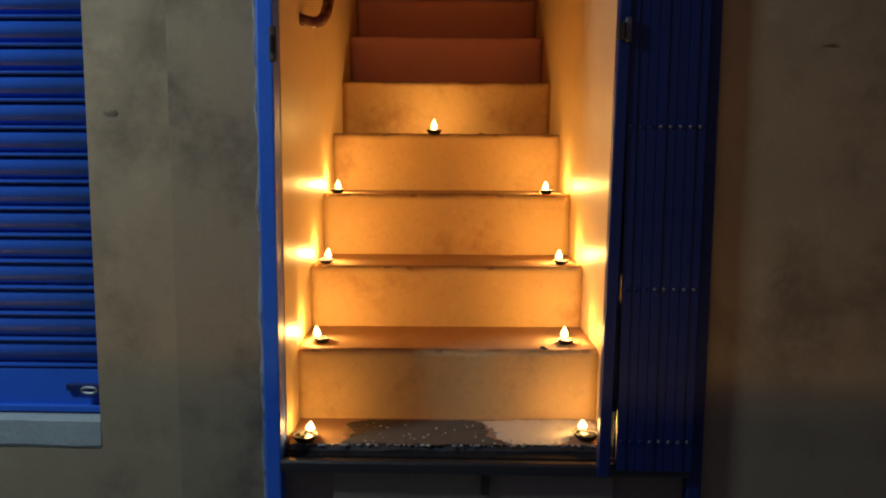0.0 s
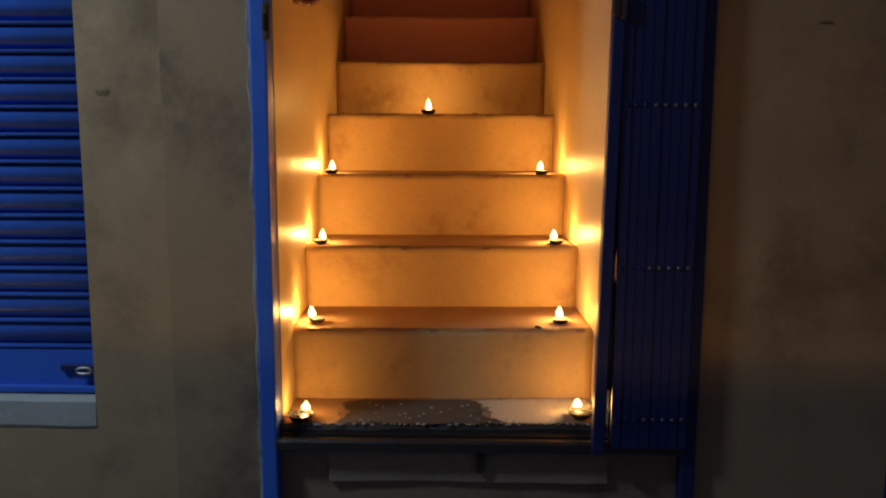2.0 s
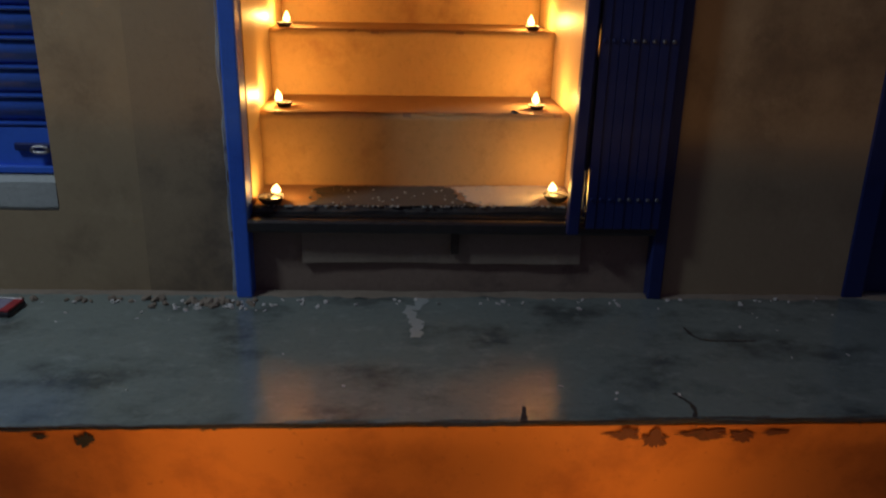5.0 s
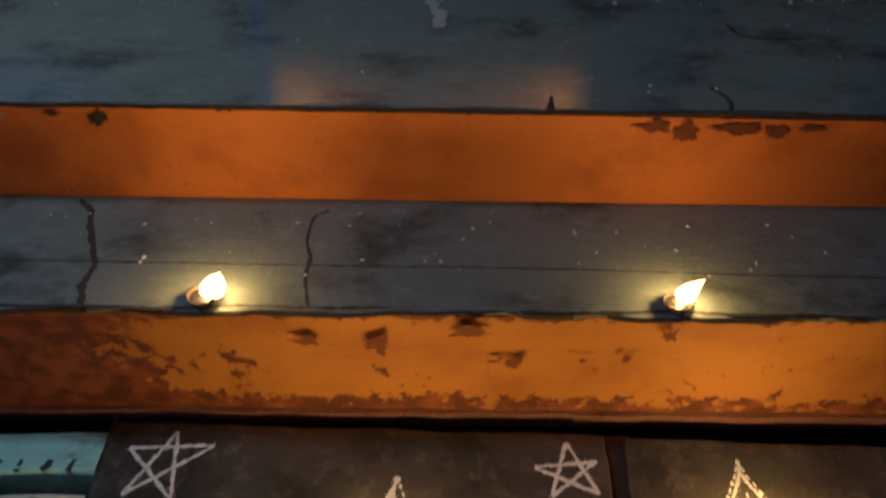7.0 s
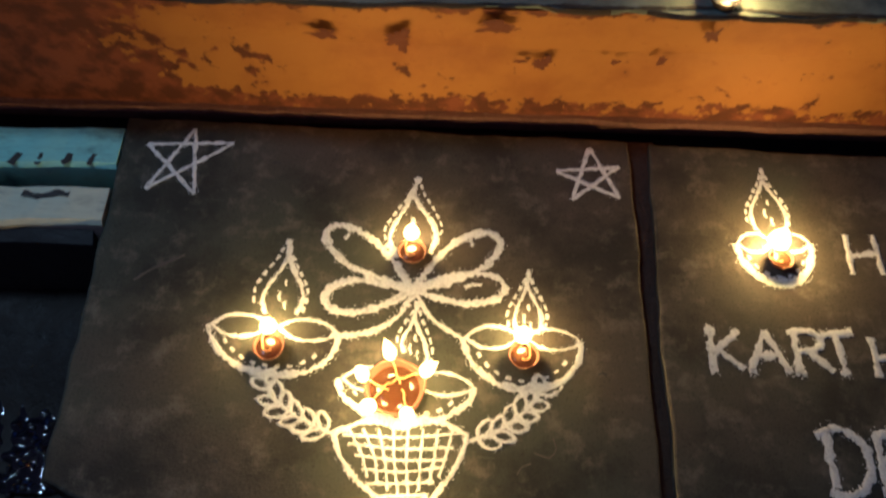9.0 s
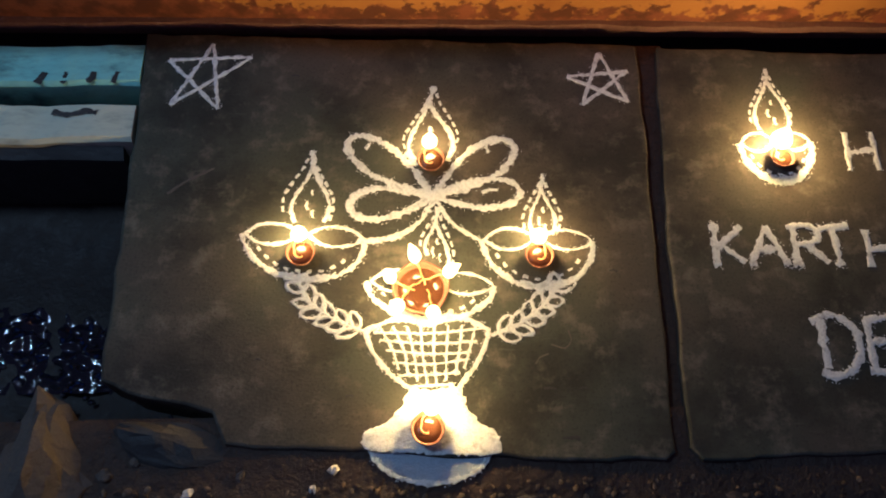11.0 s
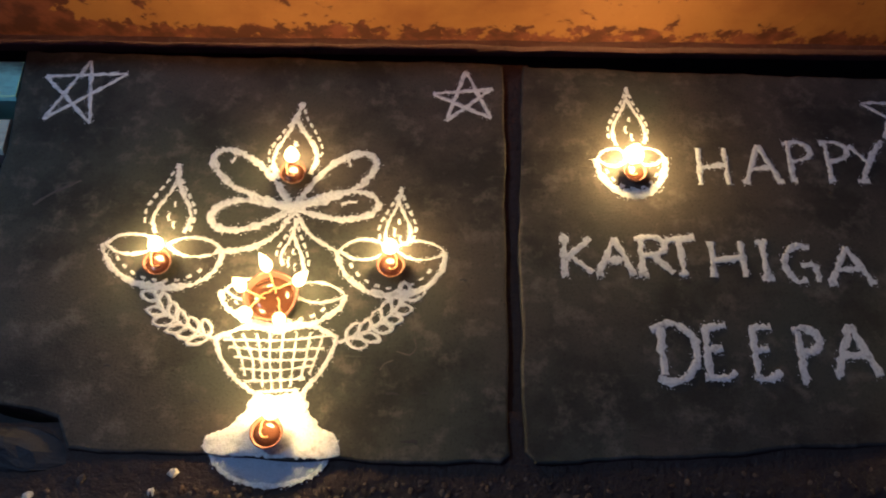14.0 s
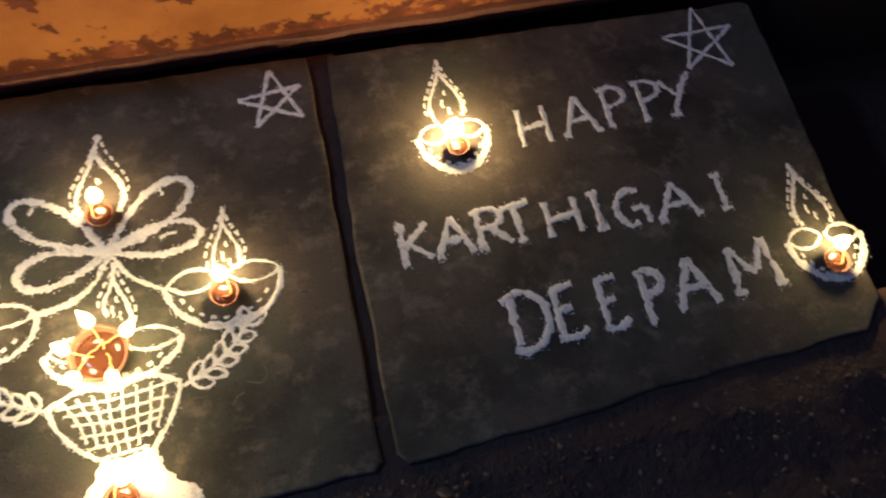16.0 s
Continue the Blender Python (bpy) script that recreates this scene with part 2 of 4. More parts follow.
M_SHARD = surface("dusty_grey_rock", (0.10, 0.082, 0.068), (0.04, 0.032, 0.028), (0.17, 0.14, 0.115), 14, 90, (0.7, 0.95), 0.8)
M_RED = surface("red_wrapper", (0.45, 0.04, 0.05), (0.25, 0.02, 0.03), None, 30, 100, (0.3, 0.5), 0.1)
M_HIGHLIGHT = surface("white_highlight_strip", (0.7, 0.68, 0.66), (0.45, 0.42, 0.4), None, 30, 100, (0.35, 0.5), 0.1)
M_LILAC = surface("faded_lilac_print", (0.30, 0.28, 0.38), (0.16, 0.14, 0.2), (0.42, 0.40, 0.48), 22, 90, (0.25, 0.45), 0.3)
M_BLACK = surface("black_plastic", (0.02, 0.02, 0.025), (0.01, 0.01, 0.012), None, 30, 100, (0.3, 0.5), 0.05)


# ---- building helpers ----
def part(name, bm, material, parent=None, label="", smooth=False):
    me = bpy.data.meshes.new(name)
    bmesh.ops.recalc_face_normals(bm, faces=bm.faces)
    bm.to_mesh(me)
    bm.free()
    for m in material if isinstance(material, (list, tuple)) else (material,):
        me.materials.append(m)
    if smooth:
        for p in me.polygons:
            p.use_smooth = True
    ob = new(name, me)
    if parent:
        ob.parent = parent
    return tagged(ob, label)


def thing(name, label, category, at=None, group="", kind=""):
    ob = new(name)
    ob.empty_display_size = 0.05
    if at is not None:
        ob.matrix_basis = at
    return tagged(ob, label, category, group, kind)


def box(bm, x0, x1, y0, y1, z0, z1, bevel=0.0):
    made = bmesh.ops.create_cube(bm, size=1, matrix=Matrix.Translation(((x0 + x1) / 2, (y0 + y1) / 2, (z0 + z1) / 2)) @ Matrix.Diagonal((x1 - x0, y1 - y0, z1 - z0, 1)))
    if bevel:
        edges = list({e for v in made["verts"] for e in v.link_edges})
        bmesh.ops.bevel(bm, geom=edges, offset=bevel, segments=2, affect="EDGES", profile=0.5)
    return bm


def boxed(*args, bevel=0.0):
    return box(bmesh.new(), *args, bevel=bevel)


def sweep(profile, xs, wobble=0.0, seed=0.0, freq=9.0, closed=True, bm=None):
    """A profile of (y, z, weight) carried along x; each point strays by noise times its weight."""
    bm = bm or bmesh.new()
    rings = []
    for x in xs:
        ring = []
        for y, z, w in profile:
            d = noise.noise_vector(Vector((x * freq + seed, y * freq, z * freq))) + 0.5 * noise.noise_vector(Vector((x * freq * 4 + seed, y * freq * 4, z * freq * 4)))
            ring.append(bm.verts.new((x, y + d.y * wobble * w, z + d.z * wobble * w * 0.7)))
        rings.append(ring)
    n = len(profile)
    for a, b in zip(rings, rings[1:]):
        for i in range(n if closed else n - 1):
            bm.faces.new((a[i], a[(i + 1) % n], b[(i + 1) % n], b[i]))
    if closed:
        bm.faces.new(rings[0])
        bm.faces.new(list(reversed(rings[-1])))
    return bm


def spread(a, b, gap):
    n = max(1, round((b - a) / gap))
    return [a + (b - a) * i / n for i in range(n + 1)]


def curve_points(points, gap=0.004):
    """A smooth line through the given points, in even short steps."""
    p = [Vector((*q, 0)) if len(q) == 2 else Vector(q) for q in points]
    if len(p) == 2:
        return [p[0].lerp(p[1], i / 24) for i in range(25)] if (p[1] - p[0]).length > 0.1 else [p[0].lerp(p[1], i / 12) for i in range(13)]
    ends = [2 * p[0] - p[1]] + p + [2 * p[-1] - p[-2]]
    out = []
    for a, b, c, d in zip(ends, ends[1:], ends[2:], ends[3:]):
        n = max(2, int((c - b).length / gap))
        for i in range(n):
            t = i / n
            out.append(0.5 * (2 * b + (c - a) * t + (2 * a - 5 * b + 4 * c - d) * t * t + (3 * b - a - 3 * c + d) * t ** 3))
    return out + [p[-1]]


def tube(bm, points, radius, sides=8, taper=None):
    """A round bar along points in space."""
    rings = []
    for i, p in enumerate(points):
        ahead = (points[min(i + 1, len(points) - 1)] - points[max(i - 1, 0)]).normalized()
        side = ahead.cross(Vector((0.31, 0.2, 0.93))).normalized()
        up = side.cross(ahead)
        r = radius * (taper(i / (len(points) - 1)) if taper else 1)
        rings.append([bm.verts.new(p + r * (math.cos(2 * math.pi * k / sides) * side + math.sin(2 * math.pi * k / sides) * up)) for k in range(sides)])
    for a, b in zip(rings, rings[1:]):
        for k in range(sides):
            bm.faces.new((a[k], a[(k + 1) % sides], b[(k + 1) % sides], b[k]))
    bm.faces.new(rings[0])
    bm.faces.new(list(reversed(rings[-1])))
    return bm


def lathe(bm, profile, sides, reach=lambda a: 1.0):
    rings = [[bm.verts.new((r * reach(2 * math.pi * k / sides) * math.cos(2 * math.pi * k / sides), r * reach(2 * math.pi * k / sides) * math.sin(2 * math.pi * k / sides), z)) for k in range(sides)] for r, z in profile]
    for a, b in zip(rings, rings[1:]):
        for k in range(sides):
            bm.faces.new((a[k], a[(k + 1) % sides], b[(k + 1) % sides], b[k]))
    bm.faces.new(list(reversed(rings[0])))
    bm.faces.new(rings[-1])
    return bm


rng = random.Random(7)
FACADE = pose(0.3, -0.2, 0, 0, 0, -1.6)
STEPS = pose(0.3, 0, 0, 0, 0, -0.9)


def setting(name, bm, material, label, at=None, smooth=False):
    ob = part(name, bm, material, None, label, smooth)
    if at is not None:
        ob.matrix_basis = at
    return tagged(ob, kind="structure")


# ---- ground with the drain along the steps ----
def ground_height(x, y):
    if -1.63 < y < -0.5 and abs(x) < 30:
        return -0.42 + 0.02 * noise.noise(Vector((x * 5, y * 5, 1)))
    near = 1.0 if abs(x) < 3.5 and y > -3.5 else 0.0
    rise = 0.012 * noise.noise(Vector((x * 6, y * 6, 0))) + 0.010 * noise.noise(Vector((x * 19, y * 19, 3))) + 0.006 * noise.noise(Vector((x * 47, y * 47, 5)))
    calm = min(1.0, math.hypot((x - 0.276) / 0.16, (y + 1.70) / 0.10)) ** 3
    lip = max(0.0, min(1.0, (y + 1.86) / 0.1))
    return -0.026 + 0.018 * lip + near * rise * (0.1 + 0.9 * calm) * (1 - 0.6 * lip)


def build_ground():
    xs = [-3000, -300, -30, -8] + spread(-3, 4, 0.035) + [9, 30, 300, 3000]
    ys = [-3000, -300, -30, -8] + spread(-3, -1.9, 0.05) + spread(-1.88, -1.64, 0.02) + [-1.625] + spread(-1.58, -0.55, 0.08) + [-0.45, 30, 300, 3000]
    bm = bmesh.new()
    grid = [[bm.verts.new((x, y, ground_height(x, y))) for y in ys] for x in xs]
    for a, b in zip(grid, grid[1:]):
        for j in range(len(ys) - 1):
            bm.faces.new((a[j], b[j], b[j + 1], a[j + 1]))
    return setting("ground", bm, M_GROUND, "dark damp dirt street with grit and stains", smooth=True)


build_ground()
setting("water", boxed(-8, -0.15, -1.64, -1.16, -0.47, -0.385), M_WATER, "black water standing in the drain")
setting("mud_bank", sweep([(-1.18, -0.5, 0), (-1.18, -0.18, 0.3), (-1.28, -0.20, 1), (-1.36, -0.23, 1.4), (-1.43, -0.27, 1.6), (-1.52, -0.28, 1.6), (-1.60, -0.27, 1.4), (-1.645, -0.2, 0.5), (-1.645, -0.5, 0)], spread(-3.5, 0.6, 0.03), 0.035, 2.0, 8), M_MUD, "dark mud banked up inside the drain", smooth=True)
setting("drain_lip", sweep([(-1.2, -0.42, 0), (-1.16, -0.42, 0), (-1.16, -0.02, 1), (-1.175, -0.015, 1), (-1.2, -0.03, 1)], spread(-4, -0.22, 0.06), 0.01), M_DARK, "dark damp cement edge of the drain")


# ---- porch and lower step in front of the building ----
def build_porch():
    xs = spread(-2.6, 3.2, 0.025)
    top = [(-0.1, 0.5, 0), (-0.1, 0.44, 0), (-0.70, 0.44, 0), (-0.738, 0.4885, 0.4), (-0.7485, 0.4905, 1.0), (-0.7515, 0.4945, 1.1), (-0.7490, 0.4992, 0.8), (-0.738, 0.5, 0.1), (-0.5, 0.5, 0), (-0.3, 0.5, 0)]
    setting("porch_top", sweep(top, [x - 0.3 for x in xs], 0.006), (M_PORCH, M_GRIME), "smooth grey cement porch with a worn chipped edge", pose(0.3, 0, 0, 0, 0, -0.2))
    riser = [(-0.6, 0.29, 0), (-0.716, 0.29, 0), (-0.728, 0.38, 0.2), (-0.7475, 0.489, 0.2), (-0.6, 0.489, 0)]
    setting("porch_riser", sweep(riser, [x - 0.3 for x in xs], 0.004), M_PAINT1, "orange painted riser below the porch", pose(0.3, 0, 0, 0, 0, -0.5))
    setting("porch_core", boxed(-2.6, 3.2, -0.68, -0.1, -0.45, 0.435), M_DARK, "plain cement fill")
    tread = [(-0.6, 0.299, 0), (-0.6, 0.25, 0), (-0.97, 0.25, 0), (-1.0, 0.2865, 0.4), (-1.0105, 0.2885, 1.0), (-1.0130, 0.2930, 1.1), (-1.0105, 0.2985, 0.8), (-1.000, 0.299, 0.1), (-0.8, 0.299, 0)]
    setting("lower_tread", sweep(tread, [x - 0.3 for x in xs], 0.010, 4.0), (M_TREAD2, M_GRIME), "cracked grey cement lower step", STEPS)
    riser = [(-0.6, 0.0, 0), (-0.940, 0.0, 0.4), (-0.950, 0.08, 0.3), (-0.966, 0.18, 0.3), (-1.0065, 0.289, 0.4), (-0.6, 0.289, 0)]
    setting("lower_riser", sweep(riser, [x - 0.3 for x in xs], 0.007, 2.0), M_PAINT2, "flaking orange painted riser of the lower step", STEPS)
    setting("riser_foot_ledge", sweep([(-0.925, -0.03, 0), (-0.950, -0.03, 0.2), (-0.954, -0.008, 0.8), (-0.950, 0.0, 0.8), (-0.938, 0.003, 0.3), (-0.925, 0.003, 0)], [x - 0.3 for x in xs], 0.006, 6.0), M_LEDGE, "worn reddish cement ledge at the riser foot", STEPS)
    setting("step_footing", boxed(-2.9, 2.9, -0.925, -0.6, -0.45, 0.0), M_DARK, "dark cement footing", STEPS)


build_porch()
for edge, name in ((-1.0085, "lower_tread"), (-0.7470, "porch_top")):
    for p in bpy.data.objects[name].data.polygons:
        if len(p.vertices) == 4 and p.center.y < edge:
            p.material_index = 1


# ---- building front ----
def build_front():
    def wall(name, u0, u1, z0, z1, m=M_WALL, label="stained olive-brown plastered wall", front=0.0):
        ob = setting(name, boxed(u0, u1, front, 0.22, z0, z1), m, label, FACADE)
        return ob

    wall("wall_pier", -0.712, -0.338, 0.40, 3.4)
    setting("jamb_mortar", sweep([(0.002, 0.0, 0), (-0.004, 0.0, 1), (-0.006, 0.006, 1.2), (0.002, 0.009, 1.2)], spread(0.5, 2.3, 0.018), 0.006, 7.0, 12), M_SILL, "ragged pale mortar beside the gate post", FACADE @ pose(-0.338, 0, 0, 0, -90, 0))
    wall("wall_below_shutter", -2.4, -0.712, 0.40, 0.69)
    wall("wall_above_shutter", -2.4, -0.712, 2.6, 3.4)
    wall("wall_far_end", -3.0, -2.4, 0.40, 3.4)
    wall("wall_right", 0.630, 1.06, 0.40, 3.4)
    wall("wall_beyond", 2.0, 3.0, 0.40, 3.4)
    wall("wall_over_blue_door", 1.06, 2.0, 2.5, 3.4)
    wall("wall_over_entrance", -0.338, 0.630, 2.3, 3.4)
    # plaster below the threshold: a paler raised panel between bands with shade in their colour
    wall("wall_below_threshold", -0.338, 0.630, 0.40, 0.655, M_FOOTPLASTER, "brown plaster under the threshold with shade in its colour", 0.012)
    setting("threshold_panel", sweep([(0.011, 0.572, 0.3), (0.0, 0.576, 1), (0.0, 0.648, 0.3), (0.011, 0.65, 0)], spread(-0.187, 0.44, 0.03), 0.004), M_PLINTH, "paler grey plaster panel under the threshold", FACADE)
    # slightly darker band on the pier beside the gate, and a ragged mortar fillet along the wall foot
    setting("pier_band", boxed(-0.532, -0.339, -0.0015, 0.01, 0.501, 2.4), M_WALLBAND, "slightly darker band on the plaster beside the gate", FACADE)
    setting("wall_foot_mortar", sweep([(0.004, 0.492, 0), (-0.026, 0.496, 1.2), (-0.018, 0.501, 0.7), (-0.008, 0.503, 0.6), (0.004, 0.505, 0.4)], spread(-2.4, 1.9, 0.018), 0.010, 5.0, 16), M_PLINTH, "rough grey mortar along the wall foot", FACADE)
    # stair enclosure
    setting("stair_wall_left", boxed(-0.25, -0.004, 0.0, 4.2, 0.3, 4.3), M_STAIRWALL, "peach limewashed stair wall")
    setting("stair_reveal_left", boxed(-0.25, 0.004, -0.16, 0.0, 0.3, 4.3), M_STAIRWALL, "peach limewashed door reveal")
    setting("stair_wall_right", boxed(0.742, 0.97, -0.155, 4.2, 0.3, 4.3), M_STAIRWALL, "peach limewashed stair wall")
    setting("stair_wall_back", boxed(-0.25, 0.97, 4.2, 4.4, 0.3, 4.3), M_STAIRWALL, "peach limewashed back wall")
    setting("ceiling", boxed(-0.25, 0.97, -0.1, 4.4, 4.3, 4.45), M_STAIRWALL, "limewashed stair ceiling")
    setting("roof_slab", boxed(-2.7, 3.3, -0.35, -0.02, 3.4, 3.55), M_WALL, "plastered parapet slab")
    # cement sill under the shutter
    setting("shutter_sill", sweep([(0.2, 0.69, 0), (0.2, 0.762, 0), (0.012, 0.765, 0.4), (-0.002, 0.755, 1), (-0.003, 0.70, 1), (0.004, 0.69, 0.6)], spread(-2.4, -0.712, 0.05), 0.004), M_SILL, "pale chipped cement sill under the shutter", FACADE)


build_front()


def shutter_slat():
    """One pressed-steel slat: a broad convex band over a narrow bead."""
    pts = [(0.017, 0.0), (0.017, 0.0015), (0.000, 0.0018), (-0.0030, 0.0030), (-0.0045, 0.0058), (-0.002, 0.0085), (0.017, 0.0100), (0.017, 0.0155)]
    pts += [(0.009 - 0.011 * math.sin(math.pi * t) ** 0.6, 0.0160 + 0.0405 * t) for t in spread(0, 1, 0.1)]
    pts += [(0.017, 0.0597), (0.020, 0.0597), (0.020, 0.0)]
    return [(y, z, 0) for y, z in pts]


def build_shutter():
    sh = thing("rolling_shutter", "closed blue corrugated steel rolling shutter above a cement sill", "shutter", FACADE @ pose(0, 0.035, 0))
    first = part("slat", sweep(shutter_slat(), [-2.4, -0.706]), M_BLUE, sh, smooth=False)
    first.location = (0, 0, 0.868)
    for p in first.data.polygons:
        p.use_smooth = True
    for i in range(1, 29):
        s = first.copy()
        scene.collection.objects.link(s)
        s.location = (0, 0, 0.868 + 0.0597 * i)
    part("bottom_panel", boxed(-2.4, -0.708, 0.0, 0.02, 0.782, 0.868, bevel=0.003), M_BLUE, sh)
    part("bottom_rail", boxed(-2.4, -0.706, -0.014, 0.02, 0.768, 0.784, bevel=0.003), M_BLUE, sh)
    latch = part("latch", boxed(-0.80, -0.72, -0.012, 0.0, 0.818, 0.834, bevel=0.003), M_GATE, sh, "dark blue sliding bolt")
    bm = bmesh.new()
    tube(bm, [Vector((-0.742 + 0.018 * math.cos(a), -0.02, 0.822 + 0.007 * math.sin(a))) for a in spread(0, 2 * math.pi, 0.3)], 0.0035)
    part("ring", bm, M_STEEL, latch, "pale steel pull ring", True)
    part("staple", boxed(-0.722, -0.706, -0.016, 0.004, 0.758, 0.80, bevel=0.003), M_RUST, latch)


build_shutter()


def build_entrance_frame():
    fr = thing("gate_frame", "blue painted steel gate frame standing on the porch", "door frame", FACADE)
    post = boxed(-0.333, -0.298, -0.03, 0.03, 0.499, 2.3, bevel=0.004)
    part("post", post, M_BLUE, fr)
    # right post in the blue that carries shade, left post in the brighter shutter blue
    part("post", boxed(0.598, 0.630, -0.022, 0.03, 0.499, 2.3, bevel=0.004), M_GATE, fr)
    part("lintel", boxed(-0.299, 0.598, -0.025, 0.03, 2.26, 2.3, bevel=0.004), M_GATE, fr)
    keeper = part("lock_keeper", boxed(-0.305, -0.289, -0.040, -0.028, 1.545, 1.62, bevel=0.005), M_RUST, fr, "rusty lock keeper on the post")
    # the hole's dark inside is a black block set on the keeper
    part("bolt_hole_dark", boxed(-0.302, -0.296, -0.043, -0.039, 1.565, 1.6, bevel=0.001), M_BLACK, keeper)
    part("sill_track", sweep([(-0.03, 0.656, 0), (-0.034, 0.662, 0), (-0.034, 0.678, 0), (-0.028, 0.683, 0), (-0.012, 0.683, 0), (-0.012, 0.676, 0), (0.004, 0.676, 0), (0.004, 0.683, 0), (0.03, 0.683, 0), (0.03, 0.656, 0)], [-0.299, 0.598]), M_TRACK, fr, "dark iron bottom track")
    bm = sweep([(-0.012, 0.0, 0), (-0.004, 0.0, 0), (-0.004, 0.055, 0), (-0.02, 0.055, 0)], [0.146, 0.164])
    tab = part("bracket", bm, M_RUST, fr, "rusty iron bracket below the track")
    tab.location = (0, 0, 0.602)


build_entrance_frame()


def build_gate():
    gate = thing("collapsible_gate", "dark blue collapsible steel gate folded open beside the entrance", "gate", FACADE)
    z0, z1 = 0.676, 2.25
    n = 8
    first = None
    for i in range(n):
        u = 0.4375 + 0.0204 * i
        dy = 0.0012 * ((i * 5) % 3) - 0.014
        if first is None:
            bm = bmesh.new()
            outline = [(0, 0), (0.0192, 0), (0.0192, 0.018), (0.0167, 0.018), (0.0167, 0.003), (0.0025, 0.003), (0.0025, 0.018), (0, 0.018)]
            foot, head = [[bm.verts.new((px, py, z)) for px, py in outline] for z in (z0, z1)]
            for k in range(8):
                bm.faces.new((foot[k], foot[(k + 1) % 8], head[(k + 1) % 8], head[k]))
            for k in ((0, 5, 6, 7), (0, 1, 4, 5), (1, 2, 3, 4)):
                bm.faces.new([foot[q] for q in k])
                bm.faces.new([head[q] for q in k])
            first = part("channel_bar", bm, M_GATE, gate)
            bar = first
        else:
            bar = first.copy()
            scene.collection.objects.link(bar)
        bar.location = (u, -0.03 + dy, 0)
        for z in (0.742, 1.076, 1.416, 1.76, 2.1):
            bm = lathe(bmesh.new(), [(0.0045, 0), (0.0042, 0.002), (0.0026, 0.0038)], 8)
            rv = part("rivet", bm, M_DULL if i > 2 else M_GATE, bar)
            rv.matrix_basis = pose(0.0085, 0, z, 90, 0, 0)
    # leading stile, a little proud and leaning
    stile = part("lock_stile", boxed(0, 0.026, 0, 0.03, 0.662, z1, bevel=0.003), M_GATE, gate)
    stile.matrix_basis = pose(0.386, -0.05, 0, 0, 0.95, 0)
    hasp = part("hasp", boxed(0.012, 0.026, -0.010, 0.0, 1.585, 1.635, bevel=0.004), M_DULL, stile, "dull steel lock hasp")
    part("eye", boxed(-0.004, 0.012, -0.016, -0.004, 1.59, 1.625, bevel=0.003), M_RUST, hasp)
    # scissor flats behind the bars, and added strips that shut light out of the leading bay but for two gaps
    for i, (ua, ub) in enumerate(((0.45, 0.52), (0.48, 0.55), (0.51, 0.58), (0.53, 0.60))):
        for za in (0.742, 1.076, 1.416, 1.76):
            bm = bmesh.new()
            tube(bm, [Vector((ua, -0.006 - 0.002 * (i % 2), za)), Vector((ub, -0.006 - 0.002 * (i % 2), za + 0.33))], 0.008, 4)
            part("lattice_and_backing", bm, M_GATE, gate)
    for za, zb in ((0.80, 1.045), (1.10, 1.5), (1.5, 2.25)):
        part("lattice_and_backing", boxed(0.010, 0.046, 0.031, 0.035, za, zb), M_GATE, stile)
    # added sheet behind the bars that blocks the light between them
    part("lattice_and_backing", boxed(0.438, 0.594, -0.004, -0.001, 0.69, 2.25), M_GATE, gate)


build_gate()


def build_blue_door():
    d = thing("blue_steel_door", "dark blue ribbed steel door next to the wall", "door", FACADE @ pose(0, 0.03, 0))
    part("door_frame", boxed(1.06, 1.11, -0.035, 0.05, 0.499, 2.5, bevel=0.004), M_GATE, d)
    for i in range(8):
        part("panel", boxed(1.112 + 0.11 * i, 1.218 + 0.11 * i, 0.0, 0.02, 0.499, 2.5, bevel=0.006), M_GATE, d)


build_blue_door()

# ---- stair ----
RISE = (0.70, 0.88, 1.05, 1.234, 1.42, 1.609, 1.80, 1.985, 2.17, 2.355, 2.54, 2.725)


def build_stair():
    st = thing("staircase", "narrow orange limewashed cement stair rising behind the entrance", "stair", kind="structure")
    xs = spread(-0.003, 0.741, 0.02)
    for i, (low, high) in enumerate(zip(RISE, RISE[1:])):
        y = 0.25 * i
        prof = [(y + 0.45, low - 0.2, 0), (y + 0.012, low - 0.2, 0), (y + 0.012, low, 0), (y + 0.004, high - 0.05, 0.2), (y - 0.002, high - 0.02, 0.6), (y - 0.004, high - 0.008, 1.0), (y + 0.004, high - 0.001, 1.0), (y + 0.02, high, 0.2), (y + 0.45, high, 0)]
        bm = sweep(prof, xs, 0.006, 3.1 * i, 14)
        # from the sixth step up the colour carries the added light
        s = part("step", bm, (M_RISER if i < 5 else M_UPPER_STEP, M_TREAD if i < 5 else M_UPPER_STEP), st, smooth=True)
        for p in s.data.polygons:
            if p.normal.z > 0.8 and len(p.vertices) == 4:
                p.material_index = 1
            if len(p.vertices) > 4:
                p.use_smooth = False
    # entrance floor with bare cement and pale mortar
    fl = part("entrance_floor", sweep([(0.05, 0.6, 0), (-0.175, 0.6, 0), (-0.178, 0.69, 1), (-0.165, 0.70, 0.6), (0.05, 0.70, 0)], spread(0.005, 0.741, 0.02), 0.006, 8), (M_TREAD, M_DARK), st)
    # front lip faces take the darker material
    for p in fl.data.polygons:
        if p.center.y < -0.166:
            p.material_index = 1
    return st


STAIR = build_stair()


RY, RZ = 0.17, 1.688


